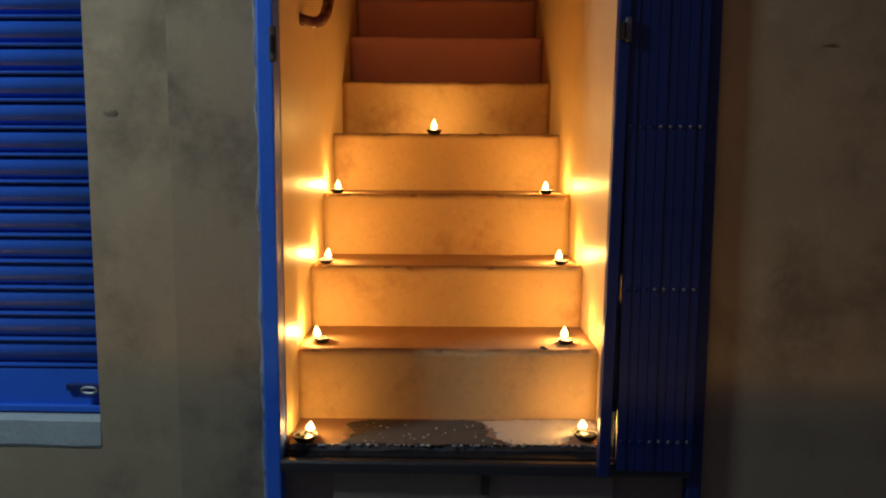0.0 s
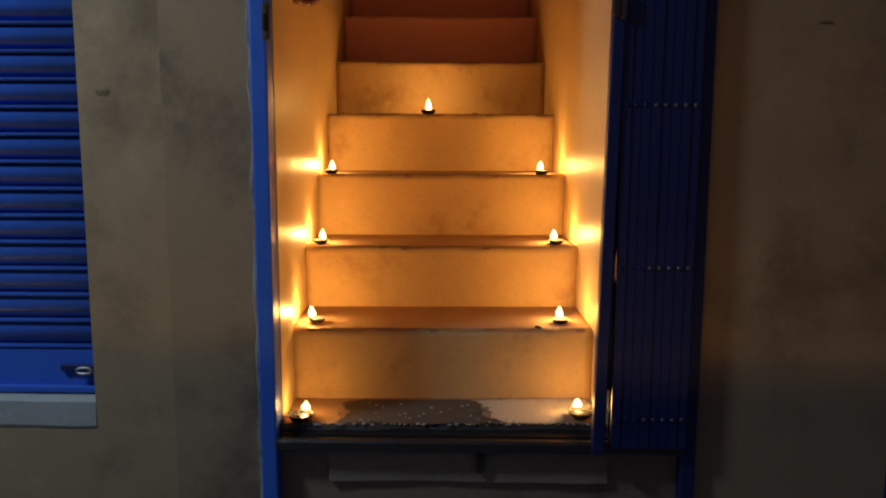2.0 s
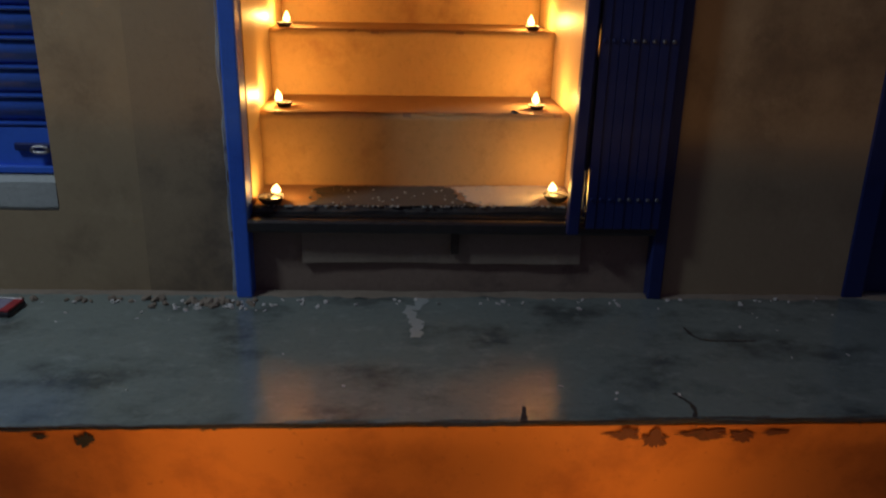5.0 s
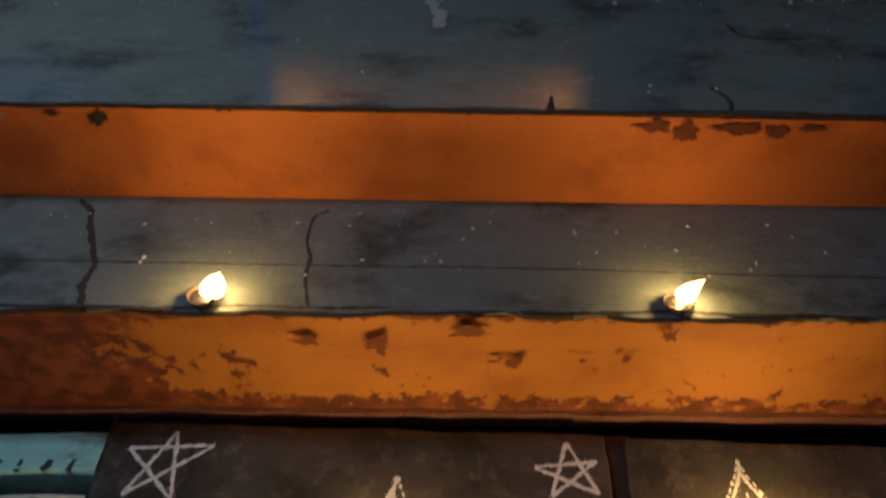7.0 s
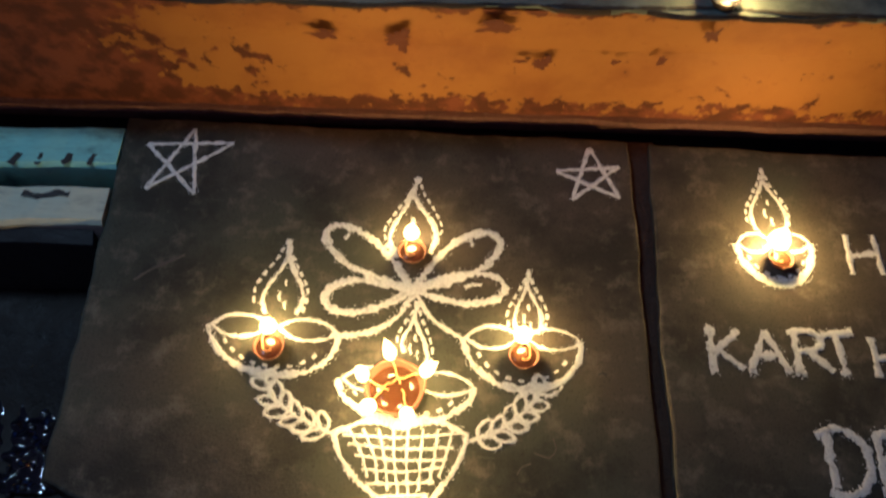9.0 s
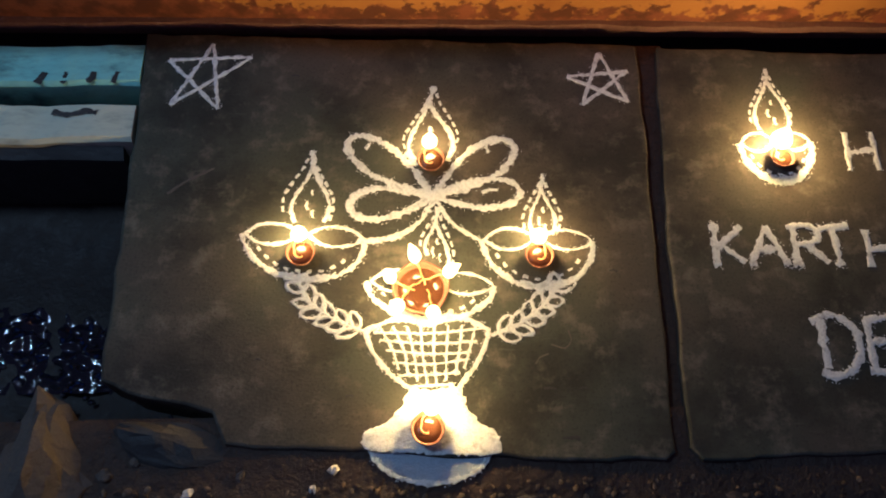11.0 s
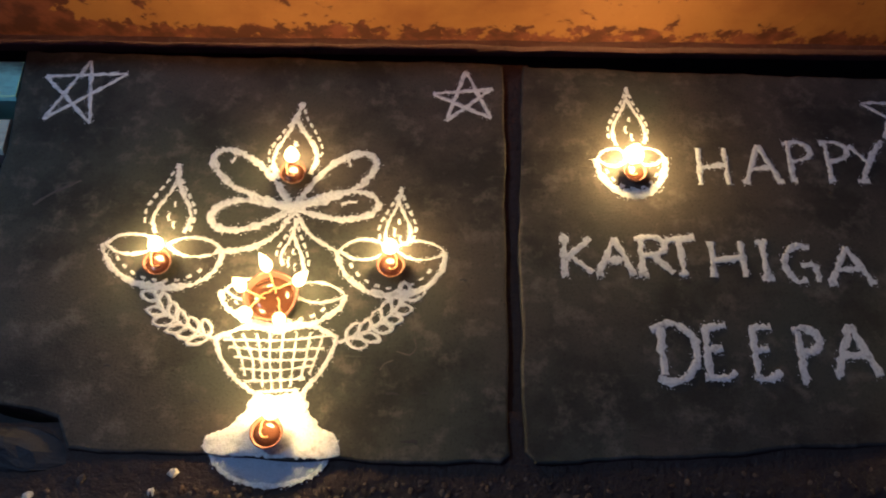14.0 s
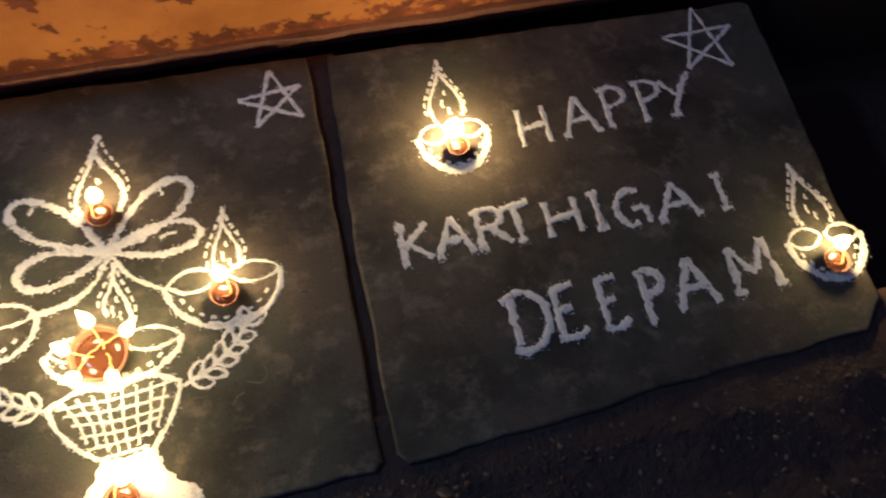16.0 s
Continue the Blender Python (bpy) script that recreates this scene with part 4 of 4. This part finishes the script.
def clay_lamp(x, y, z, r, turns, label, group, power=1.0, flame=(0.04, 0.02, 0.1), material=None, curl=1, depth=0.5, spout=1.06, sunk=0.0):
    """A pinched clay dish with oil and a curled cotton wick; turns: degrees to which its flames point."""
    lamp = thing("clay_lamp", label, "oil lamp", pose(x, y, z), group)
    h = r * depth * 1.5
    dirs = [radians(a) for a in turns]

    def reach(a):
        return 1 + sum((0.20 if len(dirs) == 1 else 0.07) * max(0.0, math.cos(a - d)) ** 10 for d in dirs)

    prof = [(r * 0.55, 0), (r * 0.62, h * 0.05), (r * 0.86, h * 0.55), (r * 0.97, h * 0.93), (r, h), (r * 0.93, h * 0.98), (r * 0.86, h * 0.8), (r * 0.8, h * 0.62)]
    dish = part("dish", lathe(bmesh.new(), prof, 32, reach), material or M_CLAY, lamp, smooth=True)
    # dishes of the shaded clay get black oil, to stay dark against the flame
    oil = part("oil", lathe(bmesh.new(), [(r * 0.83, h * 0.66), (r * 0.83, h * 0.68), (r * 0.4, h * 0.683)], 24), M_OIL if material is None else M_BLACK, lamp, "amber lamp oil", True)
    for n, d in enumerate(dirs):
        ex, ey = r * spout * math.cos(d), r * spout * math.sin(d)
        pts = []
        for t in spread(0, 1, 0.06):
            a = d + curl * (3.6 - 3.6 * t) * (1 if len(dirs) == 1 else (0.42, -0.25, 0.12, -0.5, 0.3)[n])
            q = r * (0.22 + 0.36 * t) if t < 0.7 else r * (0.47 + (t - 0.7) / 0.3 * 0.55)
            pts.append(Vector((q * math.cos(a), q * math.sin(a), h * (0.72 if t < 0.7 else 0.72 + (t - 0.7) / 0.3 * 0.42))))
        part("wick", tube(bmesh.new(), pts, r * (0.06 if len(dirs) == 1 else 0.034), 6), M_WICK if material is None else M_SHADED_CLAY, lamp, smooth=True)
        fh, fw, fl = flame
        f = part("flame", flame_mesh(fh, fw, fl * (1 if n % 2 == 0 else -1)), M_FLAME, lamp, "bright yellow flame", True)
        f.matrix_basis = Matrix.Translation((ex * 0.98, ey * 0.98, h - sunk)) @ Matrix.Rotation(radians(12 if len(dirs) == 1 else 26), 4, Vector((-math.sin(d), math.cos(d), 0)))
        light = bpy.data.lights.new("flame_light", "POINT")
        light.energy, light.color, light.shadow_soft_size = power / len(dirs), FLAME_COLOR, 0.010
        lo = new("flame_light", light)
        lo.parent = lamp
        lo.location = (ex * 1.04, ey * 1.04, h * 1.05 + fh * 0.45)
    return lamp


STAIR_LAMP = "small clay oil lamp burning at the end of a stair step"
for x, y, z, a in ((0.043, -0.150, 0.701, 70), (0.690, -0.142, 0.705, 100)):
    clay_lamp(x, y, z, 0.031, [a], "small clay oil lamp with a low flame on the entrance floor", "lamps on the stair", POWER_STAIR * 0.36, (0.022, 0.021, 0.03), M_SHADED_CLAY, depth=0.36, spout=0.75)
for x, y, z, a in ((0.052, 0.070, 0.88, 140), (0.670, 0.066, 0.88, 90), (0.030, 0.305, 1.05, 80), (0.690, 0.305, 1.05, 100), (0.032, 0.55, 1.234, 90), (0.676, 0.55, 1.234, 90)):
    clay_lamp(x, y, z, 0.022, [a], STAIR_LAMP, "lamps on the stair", POWER_STAIR, (0.029, 0.019, 0.03), M_SHADED_CLAY, depth=0.36, spout=0.8)
clay_lamp(0.327, 0.80, 1.42, 0.026, [90], "small clay oil lamp burning in the middle of a stair step", "lamps on the stair", POWER_STAIR, (0.040, 0.021, 0.0), M_SHADED_CLAY, depth=0.36)
clay_lamp(0.004, -0.990, 0.299, 0.0225, [22], "clay oil lamp in shaded colour burning near the edge of the lower step", "lamps on the lower step", POWER_STEP, (0.046, 0.038, 0.2), M_SHADED_CLAY, spout=0.62, sunk=0.008)
clay_lamp(0.716, -1.000, 0.299, 0.0215, [30], "clay oil lamp in shaded colour with a leaning flame on the lower step", "lamps on the lower step", POWER_STEP, (0.046, 0.031, 0.38), M_SHADED_CLAY, spout=0.62, sunk=0.008)
SLAB_LAMP = "small red clay oil lamp with a curled wick on the drawing"
for x, y, a, c, k in ((0.086, -1.398, 96, 1, 1.0), (0.447, -1.408, 92, -1, 1.0), (0.286, -1.236, 94, 1, 0.7), (0.858, -1.238, 95, 1, 2.4), (1.398, -1.582, 60, -1, 1.0)):
    clay_lamp(x, y, 0.0, 0.0225 if k < 1.5 else 0.020, [a], SLAB_LAMP, "lamps on the slabs", POWER_SLAB * k, (0.031, 0.024, 0.05) if k < 1.5 else (0.040, 0.034, 0.05), None, c)
clay_lamp(0.272, -1.668, 0.001, 0.0235, [78], "small red clay oil lamp on the powder foot of the vase", "lamps on the slabs", POWER_SLAB, (0.030, 0.022, 0.05))
clay_lamp(0.266, -1.462, 0.0, 0.041, [25, 100, 165, 225, 290], "larger five-wick red clay oil lamp in the middle of the drawing", "lamps on the slabs", POWER_SLAB * 2.4, (0.036, 0.019, 0.16), depth=0.42)


# ---- flaked spots and marks ----
def flake(name, x, z, w, h, y, slope, material, label, at, seed):
    """A ragged spot on an upright face; slope: how far the face leans out per metre of height."""
    bm = bmesh.new()
    ring = []
    for k in range(72):
        t = 2 * math.pi * k / 72
        c, d = math.cos(t), math.sin(t)
        q = 1 + 0.7 * noise.noise(Vector((c * 1.6 + seed, d * 1.6, seed))) + 0.5 * noise.noise(Vector((c * 4 + seed, d * 4, 2))) + 0.35 * noise.noise(Vector((c * 11 + seed, d * 11, 5)))
        px, pz = x + w * max(0.25, q) * c, z + h * max(0.25, q) * d
        ring.append(bm.verts.new((px, y + slope * (pz - z), pz)))
    bm.faces.new(ring)
    ob = tagged(part(name, bm, material, None, label), category="stain", kind="structure")
    ob.matrix_basis = at
    return ob


UNDER = surface("old_red_coat", (0.16, 0.045, 0.018), (0.05, 0.018, 0.010), (0.22, 0.07, 0.03), 25, 90, (0.6, 0.9), 0.4)
for n, (x, z, w, h) in enumerate(((-0.13, 0.222, 0.022, 0.012), (-0.02, 0.214, 0.020, 0.026), (0.12, 0.258, 0.034, 0.016), (0.20, 0.160, 0.013, 0.016), (0.165, 0.163, 0.012, 0.004), (0.38, 0.175, 0.006, 0.010), (0.31, 0.168, 0.007, 0.006), (0.43, 0.255, 0.010, 0.018))):
    y = -0.9785 - 0.372 * (z - 0.18) if z > 0.18 else -0.9715 - 0.16 * (z - 0.14)
    flake("paint_flake", x, z, w, h, y - 0.0016, -0.376 if z > 0.18 else -0.16, UNDER, "dark red older coat where paint has flaked", STEPS, 3.7 * n)
for n, (x, z, w, h) in enumerate(((0.42, 0.472, 0.030, 0.010), (0.47, 0.462, 0.022, 0.018), (0.55, 0.470, 0.035, 0.009), (0.62, 0.466, 0.022, 0.012), (0.68, 0.474, 0.02, 0.006), (-0.48, 0.468, 0.016, 0.014), (-0.55, 0.478, 0.012, 0.005))):
    flake("paint_flake", x, z, w, h, -0.7385 - 0.183 * (z - 0.43) - 0.0022, -0.183, UNDER if n < 5 else M_DARK, "dark spot where paint has flaked under the porch edge", pose(0.3, 0, 0, 0, 0, -0.5), 2.3 * n)
flake("paint_flake", -0.70, 0.468, 0.06, 0.018, -0.7385 - 0.183 * 0.038 - 0.0022, -0.183, M_SILL, "pale mended spot at the porch edge", pose(0.3, 0, 0, 0, 0, -0.5), 40.0)
flake("wall_mark", -0.655, 1.440, 0.014, 0.006, -0.0014, 0, M_ROCK, "dark scuff on the plastered wall", FACADE, 11.0)
flake("wall_mark", -0.50, 0.925, 0.004, 0.03, -0.0014, 0, M_PLINTH, "dark drip on the plastered wall", FACADE, 15.0)
flake("wall_mark", 0.86, 1.585, 0.02, 0.003, -0.0014, 0, M_ROCK, "short dark crack on the plastered wall", FACADE, 27.0)
for i, z in enumerate((0.88, 1.05, 1.234, 1.42, 1.609)):
    y = 0.25 * i
    bm = ribbon(bmesh.new(), curve_points([(0.02 + 0.7 * t, y - 0.0005 + 0.002 * math.sin(7 * t + i)) for t in spread(0, 1, 0.1)], 0.006), 0.0045, z + 0.0004, 3.0 * i, False)
    part("edge_line", bm, M_DARK, STAIR, "thin dark line along the step edge")


# ---- small things lying about ----
def build_packet():
    p = thing("crumpled_packet", "crumpled red and white packet lying on the porch", "wrapper", pose(-0.555, -0.285, 0.5, 0, 0, -6))
    part("base", boxed(-0.075, 0.075, -0.035, 0.035, 0.0, 0.012, bevel=0.004), M_BLACK, p)
    part("label", boxed(-0.070, 0.052, -0.030, 0.030, 0.0122, 0.0150, bevel=0.001), M_LILAC, p, "faded lilac printed face")
    part("stripe", boxed(0.0525, 0.072, -0.031, 0.031, 0.0122, 0.0165, bevel=0.001), M_RED, p, "red end flap")
    # the highlight along the back edge is built as a thin white strip
    part("edge_highlight", tube(bmesh.new(), [Vector((-0.072, 0.033, 0.0145)), Vector((-0.01, 0.034, 0.0165)), Vector((0.068, 0.033, 0.0150))], 0.0022, 6), M_HIGHLIGHT, p, "white strip for the highlight on the back edge")


build_packet()


M_LITTER = surface("brown_leaf_litter", (0.12, 0.075, 0.04), (0.045, 0.028, 0.015), (0.22, 0.15, 0.09), 60, 120, (0.3, 0.6), 0.3)


def scatter(name, spots, size, material, label, flat=0.35, smooth=False):
    bm = bmesh.new()
    for x, y, z in spots:
        s = size * rng.uniform(0.5, 1.4)
        turn = Euler((rng.uniform(-0.4, 0.4), rng.uniform(-0.4, 0.4), rng.uniform(0, 6.28))).to_matrix().to_4x4()
        made = bmesh.ops.create_icosphere(bm, subdivisions=1, radius=s, matrix=Matrix.Translation((x, y, z + s * flat * 0.6)) @ turn @ Matrix.Diagonal((1, rng.uniform(0.5, 0.9), flat, 1)))
        for v in made["verts"]:
            v.co += noise.noise_vector(v.co * 90) * s * 0.35
    ob = part(name, bm, material, smooth=smooth)
    return tagged(ob, label, "debris", kind="stuff")


scatter("porch_flakes", [(rng.uniform(-1.0, 1.3), -0.235 - abs(rng.gauss(0, 0.028)), 0.5) for _ in range(80)] + [(rng.gauss(-0.06, 0.07), -0.25 - abs(rng.gauss(0, 0.02)), 0.5) for _ in range(34)], 0.0062, M_FLAKE, "pale crumbs of plaster along the wall foot")
scatter("wall_foot_rubble", [(rng.gauss(-0.085, 0.05), -0.235 - abs(rng.gauss(0, 0.018)), 0.5) for _ in range(36)] + [(rng.gauss(-0.30, 0.10), -0.228 - abs(rng.gauss(0, 0.012)), 0.5) for _ in range(16)], 0.0095, M_PLINTH, "lumps of broken plaster at the wall foot", 0.55)
scatter("step_flakes", [(rng.uniform(-0.5, 1.4), rng.uniform(-0.93, -0.745), 0.299) for _ in range(46)], 0.0042, M_FLAKE, "pale petals and crumbs on the lower step", 0.25)
scatter("porch_petals", [(rng.uniform(-0.7, 1.4), rng.uniform(-0.7, -0.3), 0.5) for _ in range(22)], 0.004, M_FLAKE, "pale crumbs scattered on the porch", 0.25)
scatter("gravel", [(x, y, ground_height(x, y) - 0.002) for x, y in ((rng.uniform(-1.3, 2.0), -1.735 - abs(rng.gauss(0, 0.22))) for _ in range(900))], 0.0046, M_ROCK, "grit and small stones on the dirt", 0.6)
scatter("drain_litter", [(rng.gauss(-0.34, 0.11), rng.gauss(-1.46, 0.07), -0.268) for _ in range(120)], 0.0060, M_WET, "black wet litter glinting in the drain", 0.55, True)


def build_puddle():
    """Rippled black water lying on the mud."""
    bm = bmesh.new()
    rows = []
    for x in spread(-0.50, -0.22, 0.005):
        rows.append([bm.verts.new((x, y, -0.2640 + 0.0085 * noise.noise(Vector((x * 38, y * 48, 0))) + 0.0026 * noise.noise(Vector((x * 95, y * 110, 4))))) for y in spread(-1.53, -1.37, 0.005)])
    for a, b in zip(rows, rows[1:]):
        for k in range(len(a) - 1):
            bm.faces.new((a[k], b[k], b[k + 1], a[k + 1]))
    setting("puddle", bm, M_RIPPLE, "rippled black water lying on the drain mud", smooth=True)


build_puddle()
scatter("dirt_clods", [(x, y, ground_height(x, y) - 0.003) for x, y in ((rng.gauss(0.25, 0.42), -1.74 - abs(rng.gauss(0, 0.07))) for _ in range(260))], 0.0060, M_GROUND, "dark clods of earth in front of the slabs", 0.55)


def rock(x, y, z, sx, sy, sz, turn, label, seed, material=None):
    bm = bmesh.new()
    bmesh.ops.create_icosphere(bm, subdivisions=3, radius=1)
    for v in bm.verts:
        v.co += noise.noise_vector(v.co * 1.1 + Vector((seed, 0, 0))) * 0.45 + noise.noise_vector(v.co * 3.7 + Vector((seed, 2, 0))) * 0.12
        v.co = Vector((v.co.x * sx, v.co.y * sy, max(v.co.z, -0.5) * sz))
    ob = part("rock", bm, material or M_ROCK, label=label)
    ob.matrix_basis = pose(x, y, z + 0.3 * sz, 0, 0, turn)
    return tagged(ob, category="rock", group="loose rocks")


shard = rock(-0.255, -1.69, -0.03, 0.052, 0.10, 0.045, 8, "dusty grey-brown wedge of rock beside the broken slab corner", 2.0, M_SHARD)
for v in shard.data.vertices:
    v.co.x *= 1.15 - 5.5 * max(-0.06, v.co.y)
rock(-0.09, -1.675, -0.03, 0.085, 0.032, 0.03, -12, "flat dark broken stone by the slab corner", 6.0, M_DARK)
rock(0.136, -1.745, -0.03, 0.012, 0.011, 0.014, 0, "small yellowish pebble on the dirt", 9.0)
setting("dirt_fill", boxed(0.60, 0.70, -1.70, -0.99, -0.14, -0.014), M_GROUND, "dirt packed between the two slabs")
rock(0.49, -1.765, -0.035, 0.016, 0.012, 0.012, 30, "small grey pebble on the dirt", 4.0)
rock(0.406, -1.764, -0.026, 0.036, 0.016, 0.011, 12, "flat pale chip of stone on the dirt", 11.0, M_SHARD)
CHIP = "pale broken chip of stone on the dirt"
for n, (x, y, w) in enumerate(((-0.166, -1.717, 0.011), (-0.053, -1.744, 0.009), (0.016, -1.722, 0.008), (-0.172, -1.766, 0.007), (-0.093, -1.748, 0.005), (0.228, -1.781, 0.006), (0.290, -1.779, 0.006), (0.487, -1.762, 0.006), (-0.128, -1.70, 0.008), (0.075, -1.768, 0.006), (0.60, -1.775, 0.005))):
    rock(x, y, ground_height(x, y), w, w * 0.7, w * 0.6, 37 * n, CHIP, 30.0 + 3 * n, M_FLAKE if n % 5 == 1 else M_SHARD)


def crack(points, width, z, label):
    """A dirt-filled crack that wanders along its points."""
    bm = bmesh.new()
    ribbon(bm, curve_points(points, 0.006), width, z, 5.0, False)
    for v in bm.verts:
        v.co.z = z + 0.25 * (v.co.z - z)
    ob = part("crack", bm, M_GRIME)
    return tagged(ob, label, "crack", kind="structure")


CRACK = "dark dirt-filled crack in the cement"
crack([(-0.262, -0.725), (-0.232, -0.76), (-0.222, -0.80), (-0.198, -0.86), (-0.183, -0.906), (-0.186, -0.95), (-0.171, -1.0)], 0.012, 0.2995, CRACK)
crack([(0.172, -0.752), (0.147, -0.775), (0.143, -0.844), (0.152, -0.88), (0.150, -0.931), (0.161, -1.0)], 0.0062, 0.2995, CRACK)
crack([(-0.5, -0.888), (-0.156, -0.895), (0.2, -0.902), (0.56, -0.907), (0.92, -0.921), (1.5, -0.93)], 0.0042, 0.2992, CRACK)
crack([(0.536, -0.752), (0.539, -0.73), (0.542, -0.705)], 0.009, 0.5004, CRACK)
crack([(0.828, -0.752), (0.838, -0.71), (0.820, -0.664)], 0.009, 0.5004, CRACK)
crack([(0.93, -0.39), (0.952, -0.45), (1.06, -0.457)], 0.007, 0.5004, CRACK)


def splash(points, width, z, material, label):
    bm = ribbon(bmesh.new(), curve_points(points, 0.006), width, z, 2.0, False)
    for v in bm.verts:
        v.co.z = z + 0.2 * (v.co.z - z)
    return tagged(part("cement_splash", bm, material), label, "stain", kind="structure")


splash([(0.385, -0.225), (0.372, -0.27), (0.352, -0.30), (0.366, -0.36), (0.360, -0.43)], 0.03, 0.5004, M_SILL, "pale cement splash on the porch")
for x, w in ((-0.18, 0.05), (0.235, 0.04), (0.43, 0.05), (0.78, 0.09), (0.90, 0.06)):
    splash([(x - w, -0.7495), (x - 0.3 * w, -0.7465), (x + 0.4 * w, -0.7485), (x + w, -0.7475)], 0.007, 0.5006, M_DARKPLASTER, "dark chipped stain along the porch edge")
splash([(x, -0.7505 + 0.002 * math.sin(17 * x)) for x in spread(-0.9, 1.7, 0.08)], 0.003, 0.5005, M_DARKPLASTER, "dark grime line along the porch edge")
splash([(x, -1.0055 - 0.0157 * (x - 0.3) + 0.003 * math.sin(11 * x) + 0.002 * math.sin(29 * x)) for x in spread(-0.9, 1.8, 0.05)], 0.008, 0.2998, M_DARK, "dark grime along the lower step edge")
rock(0.487, 0.90, 1.419, 0.012, 0.007, 0.006, 20, "burnt scrap lying on a stair step", 13.0, M_BLACK)
rock(0.607, 0.012, 0.875, 0.010, 0.006, 0.008, 0, "dark chip at the stair step edge", 17.0, M_BLACK)
scatter("threshold_crumbs", [(rng.uniform(0.12, 0.52), rng.uniform(-0.17, -0.03), 0.703) for _ in range(40)] + [(rng.uniform(0.01, 0.73), -0.176 + rng.uniform(-0.004, 0.006), 0.70) for _ in range(90)], 0.0035, M_SILL, "pale crumbs of mortar on the entrance floor", 0.5)
splash([(-0.13, -1.285), (-0.10, -1.262), (-0.06, -1.24)], 0.005, 0.0004, M_DARKPLASTER, "faint scratch on the slab")
splash([(0.455, -1.545), (0.475, -1.552), (0.485, -1.54), (0.482, -1.525)], 0.0028, 0.0004, M_DARKPLASTER, "faint powder smudge on the slab")
splash([(0.43, -1.575), (0.437, -1.565), (0.45, -1.56)], 0.0025, 0.0004, M_DARKPLASTER, "faint powder smudge on the slab")
for x, w in ((-0.245, 0.012), (-0.285, 0.014), (-0.33, 0.010), (-0.37, 0.016)):
    splash([(x, -1.071), (x + 0.3 * w, -1.060), (x + 0.5 * w, -1.048)], w, 0.0009, M_DARK, "black chip in the turquoise paint")
splash([(-0.335, -1.128), (-0.31, -1.133), (-0.28, -1.127), (-0.262, -1.13)], 0.012, 0.0005, M_DARK, "black chip in the cream paint")
scatter("leaf_litter", [(x, y, ground_height(x, y)) for x, y in ((rng.gauss(0.30, 0.30), -1.735 - abs(rng.gauss(0, 0.05))) for _ in range(200))], 0.0045, M_LITTER, "brown crushed leaf litter on the dirt", 0.3)
for x, y, w in ((0.448, -1.611, 0.009), (0.497, -1.612, 0.006), (0.472, -1.683, 0.012), (0.163, -1.616, 0.006), (0.03, -1.56, 0.005), (0.56, -1.43, 0.006), (0.06, -1.06, 0.007)):
    splash([(x - w, y), (x, y + 0.0015), (x + w, y - 0.001)], 0.5 * w, 0.0004, M_DARK, "small dark pit in the stone slab")
rock(0.142, -1.716, ground_height(0.142, -1.716), 0.008, 0.006, 0.006, 30, "small white chip of stone on the dirt", 21.0, M_FLAKE)
rock(0.115, -1.742, ground_height(0.115, -1.742), 0.006, 0.005, 0.004, 70, "small pale chip of stone on the dirt", 25.0, M_FLAKE)


def dry_leaf(x, y, size, turn, tilt, label):
    """A curled brown leaf with a midrib, pointed at both ends."""
    bm = bmesh.new()
    rows = []
    for t in spread(0, 1, 0.1):
        w = size * 0.30 * math.sin(math.pi * min(1, max(0, t))) ** 0.8
        z = size * 0.10 * math.sin(math.pi * t)
        rows.append([bm.verts.new((size * (t - 0.5), k * w, z + abs(k) * w * 0.45 + 0.0008)) for k in (-1, -0.5, 0, 0.5, 1)])
    for a, b in zip(rows, rows[1:]):
        for k in range(4):
            bm.faces.new((a[k], a[k + 1], b[k + 1], b[k]))
    bmesh.ops.remove_doubles(bm, verts=bm.verts, dist=0.0002)
    ob = tagged(part("dry_leaf", bm, M_LITTER, None, label, True), category="leaf", group="fallen leaves")
    ob.matrix_basis = pose(x, y, ground_height(x, y) + 0.001, tilt, 0, turn)


for x, y, size, turn, tilt in ((0.156, -1.766, 0.036, 20, 8), (0.125, -1.770, 0.030, -35, 5), (0.205, -1.772, 0.028, 70, -6), (0.33, -1.775, 0.024, 10, 10), (-0.02, -1.765, 0.030, -60, 4), (0.54, -1.772, 0.030, 40, -8), (0.69, -1.765, 0.026, -15, 6)):
    dry_leaf(x, y, size, turn, tilt, "curled dry brown leaf lying on the dirt")
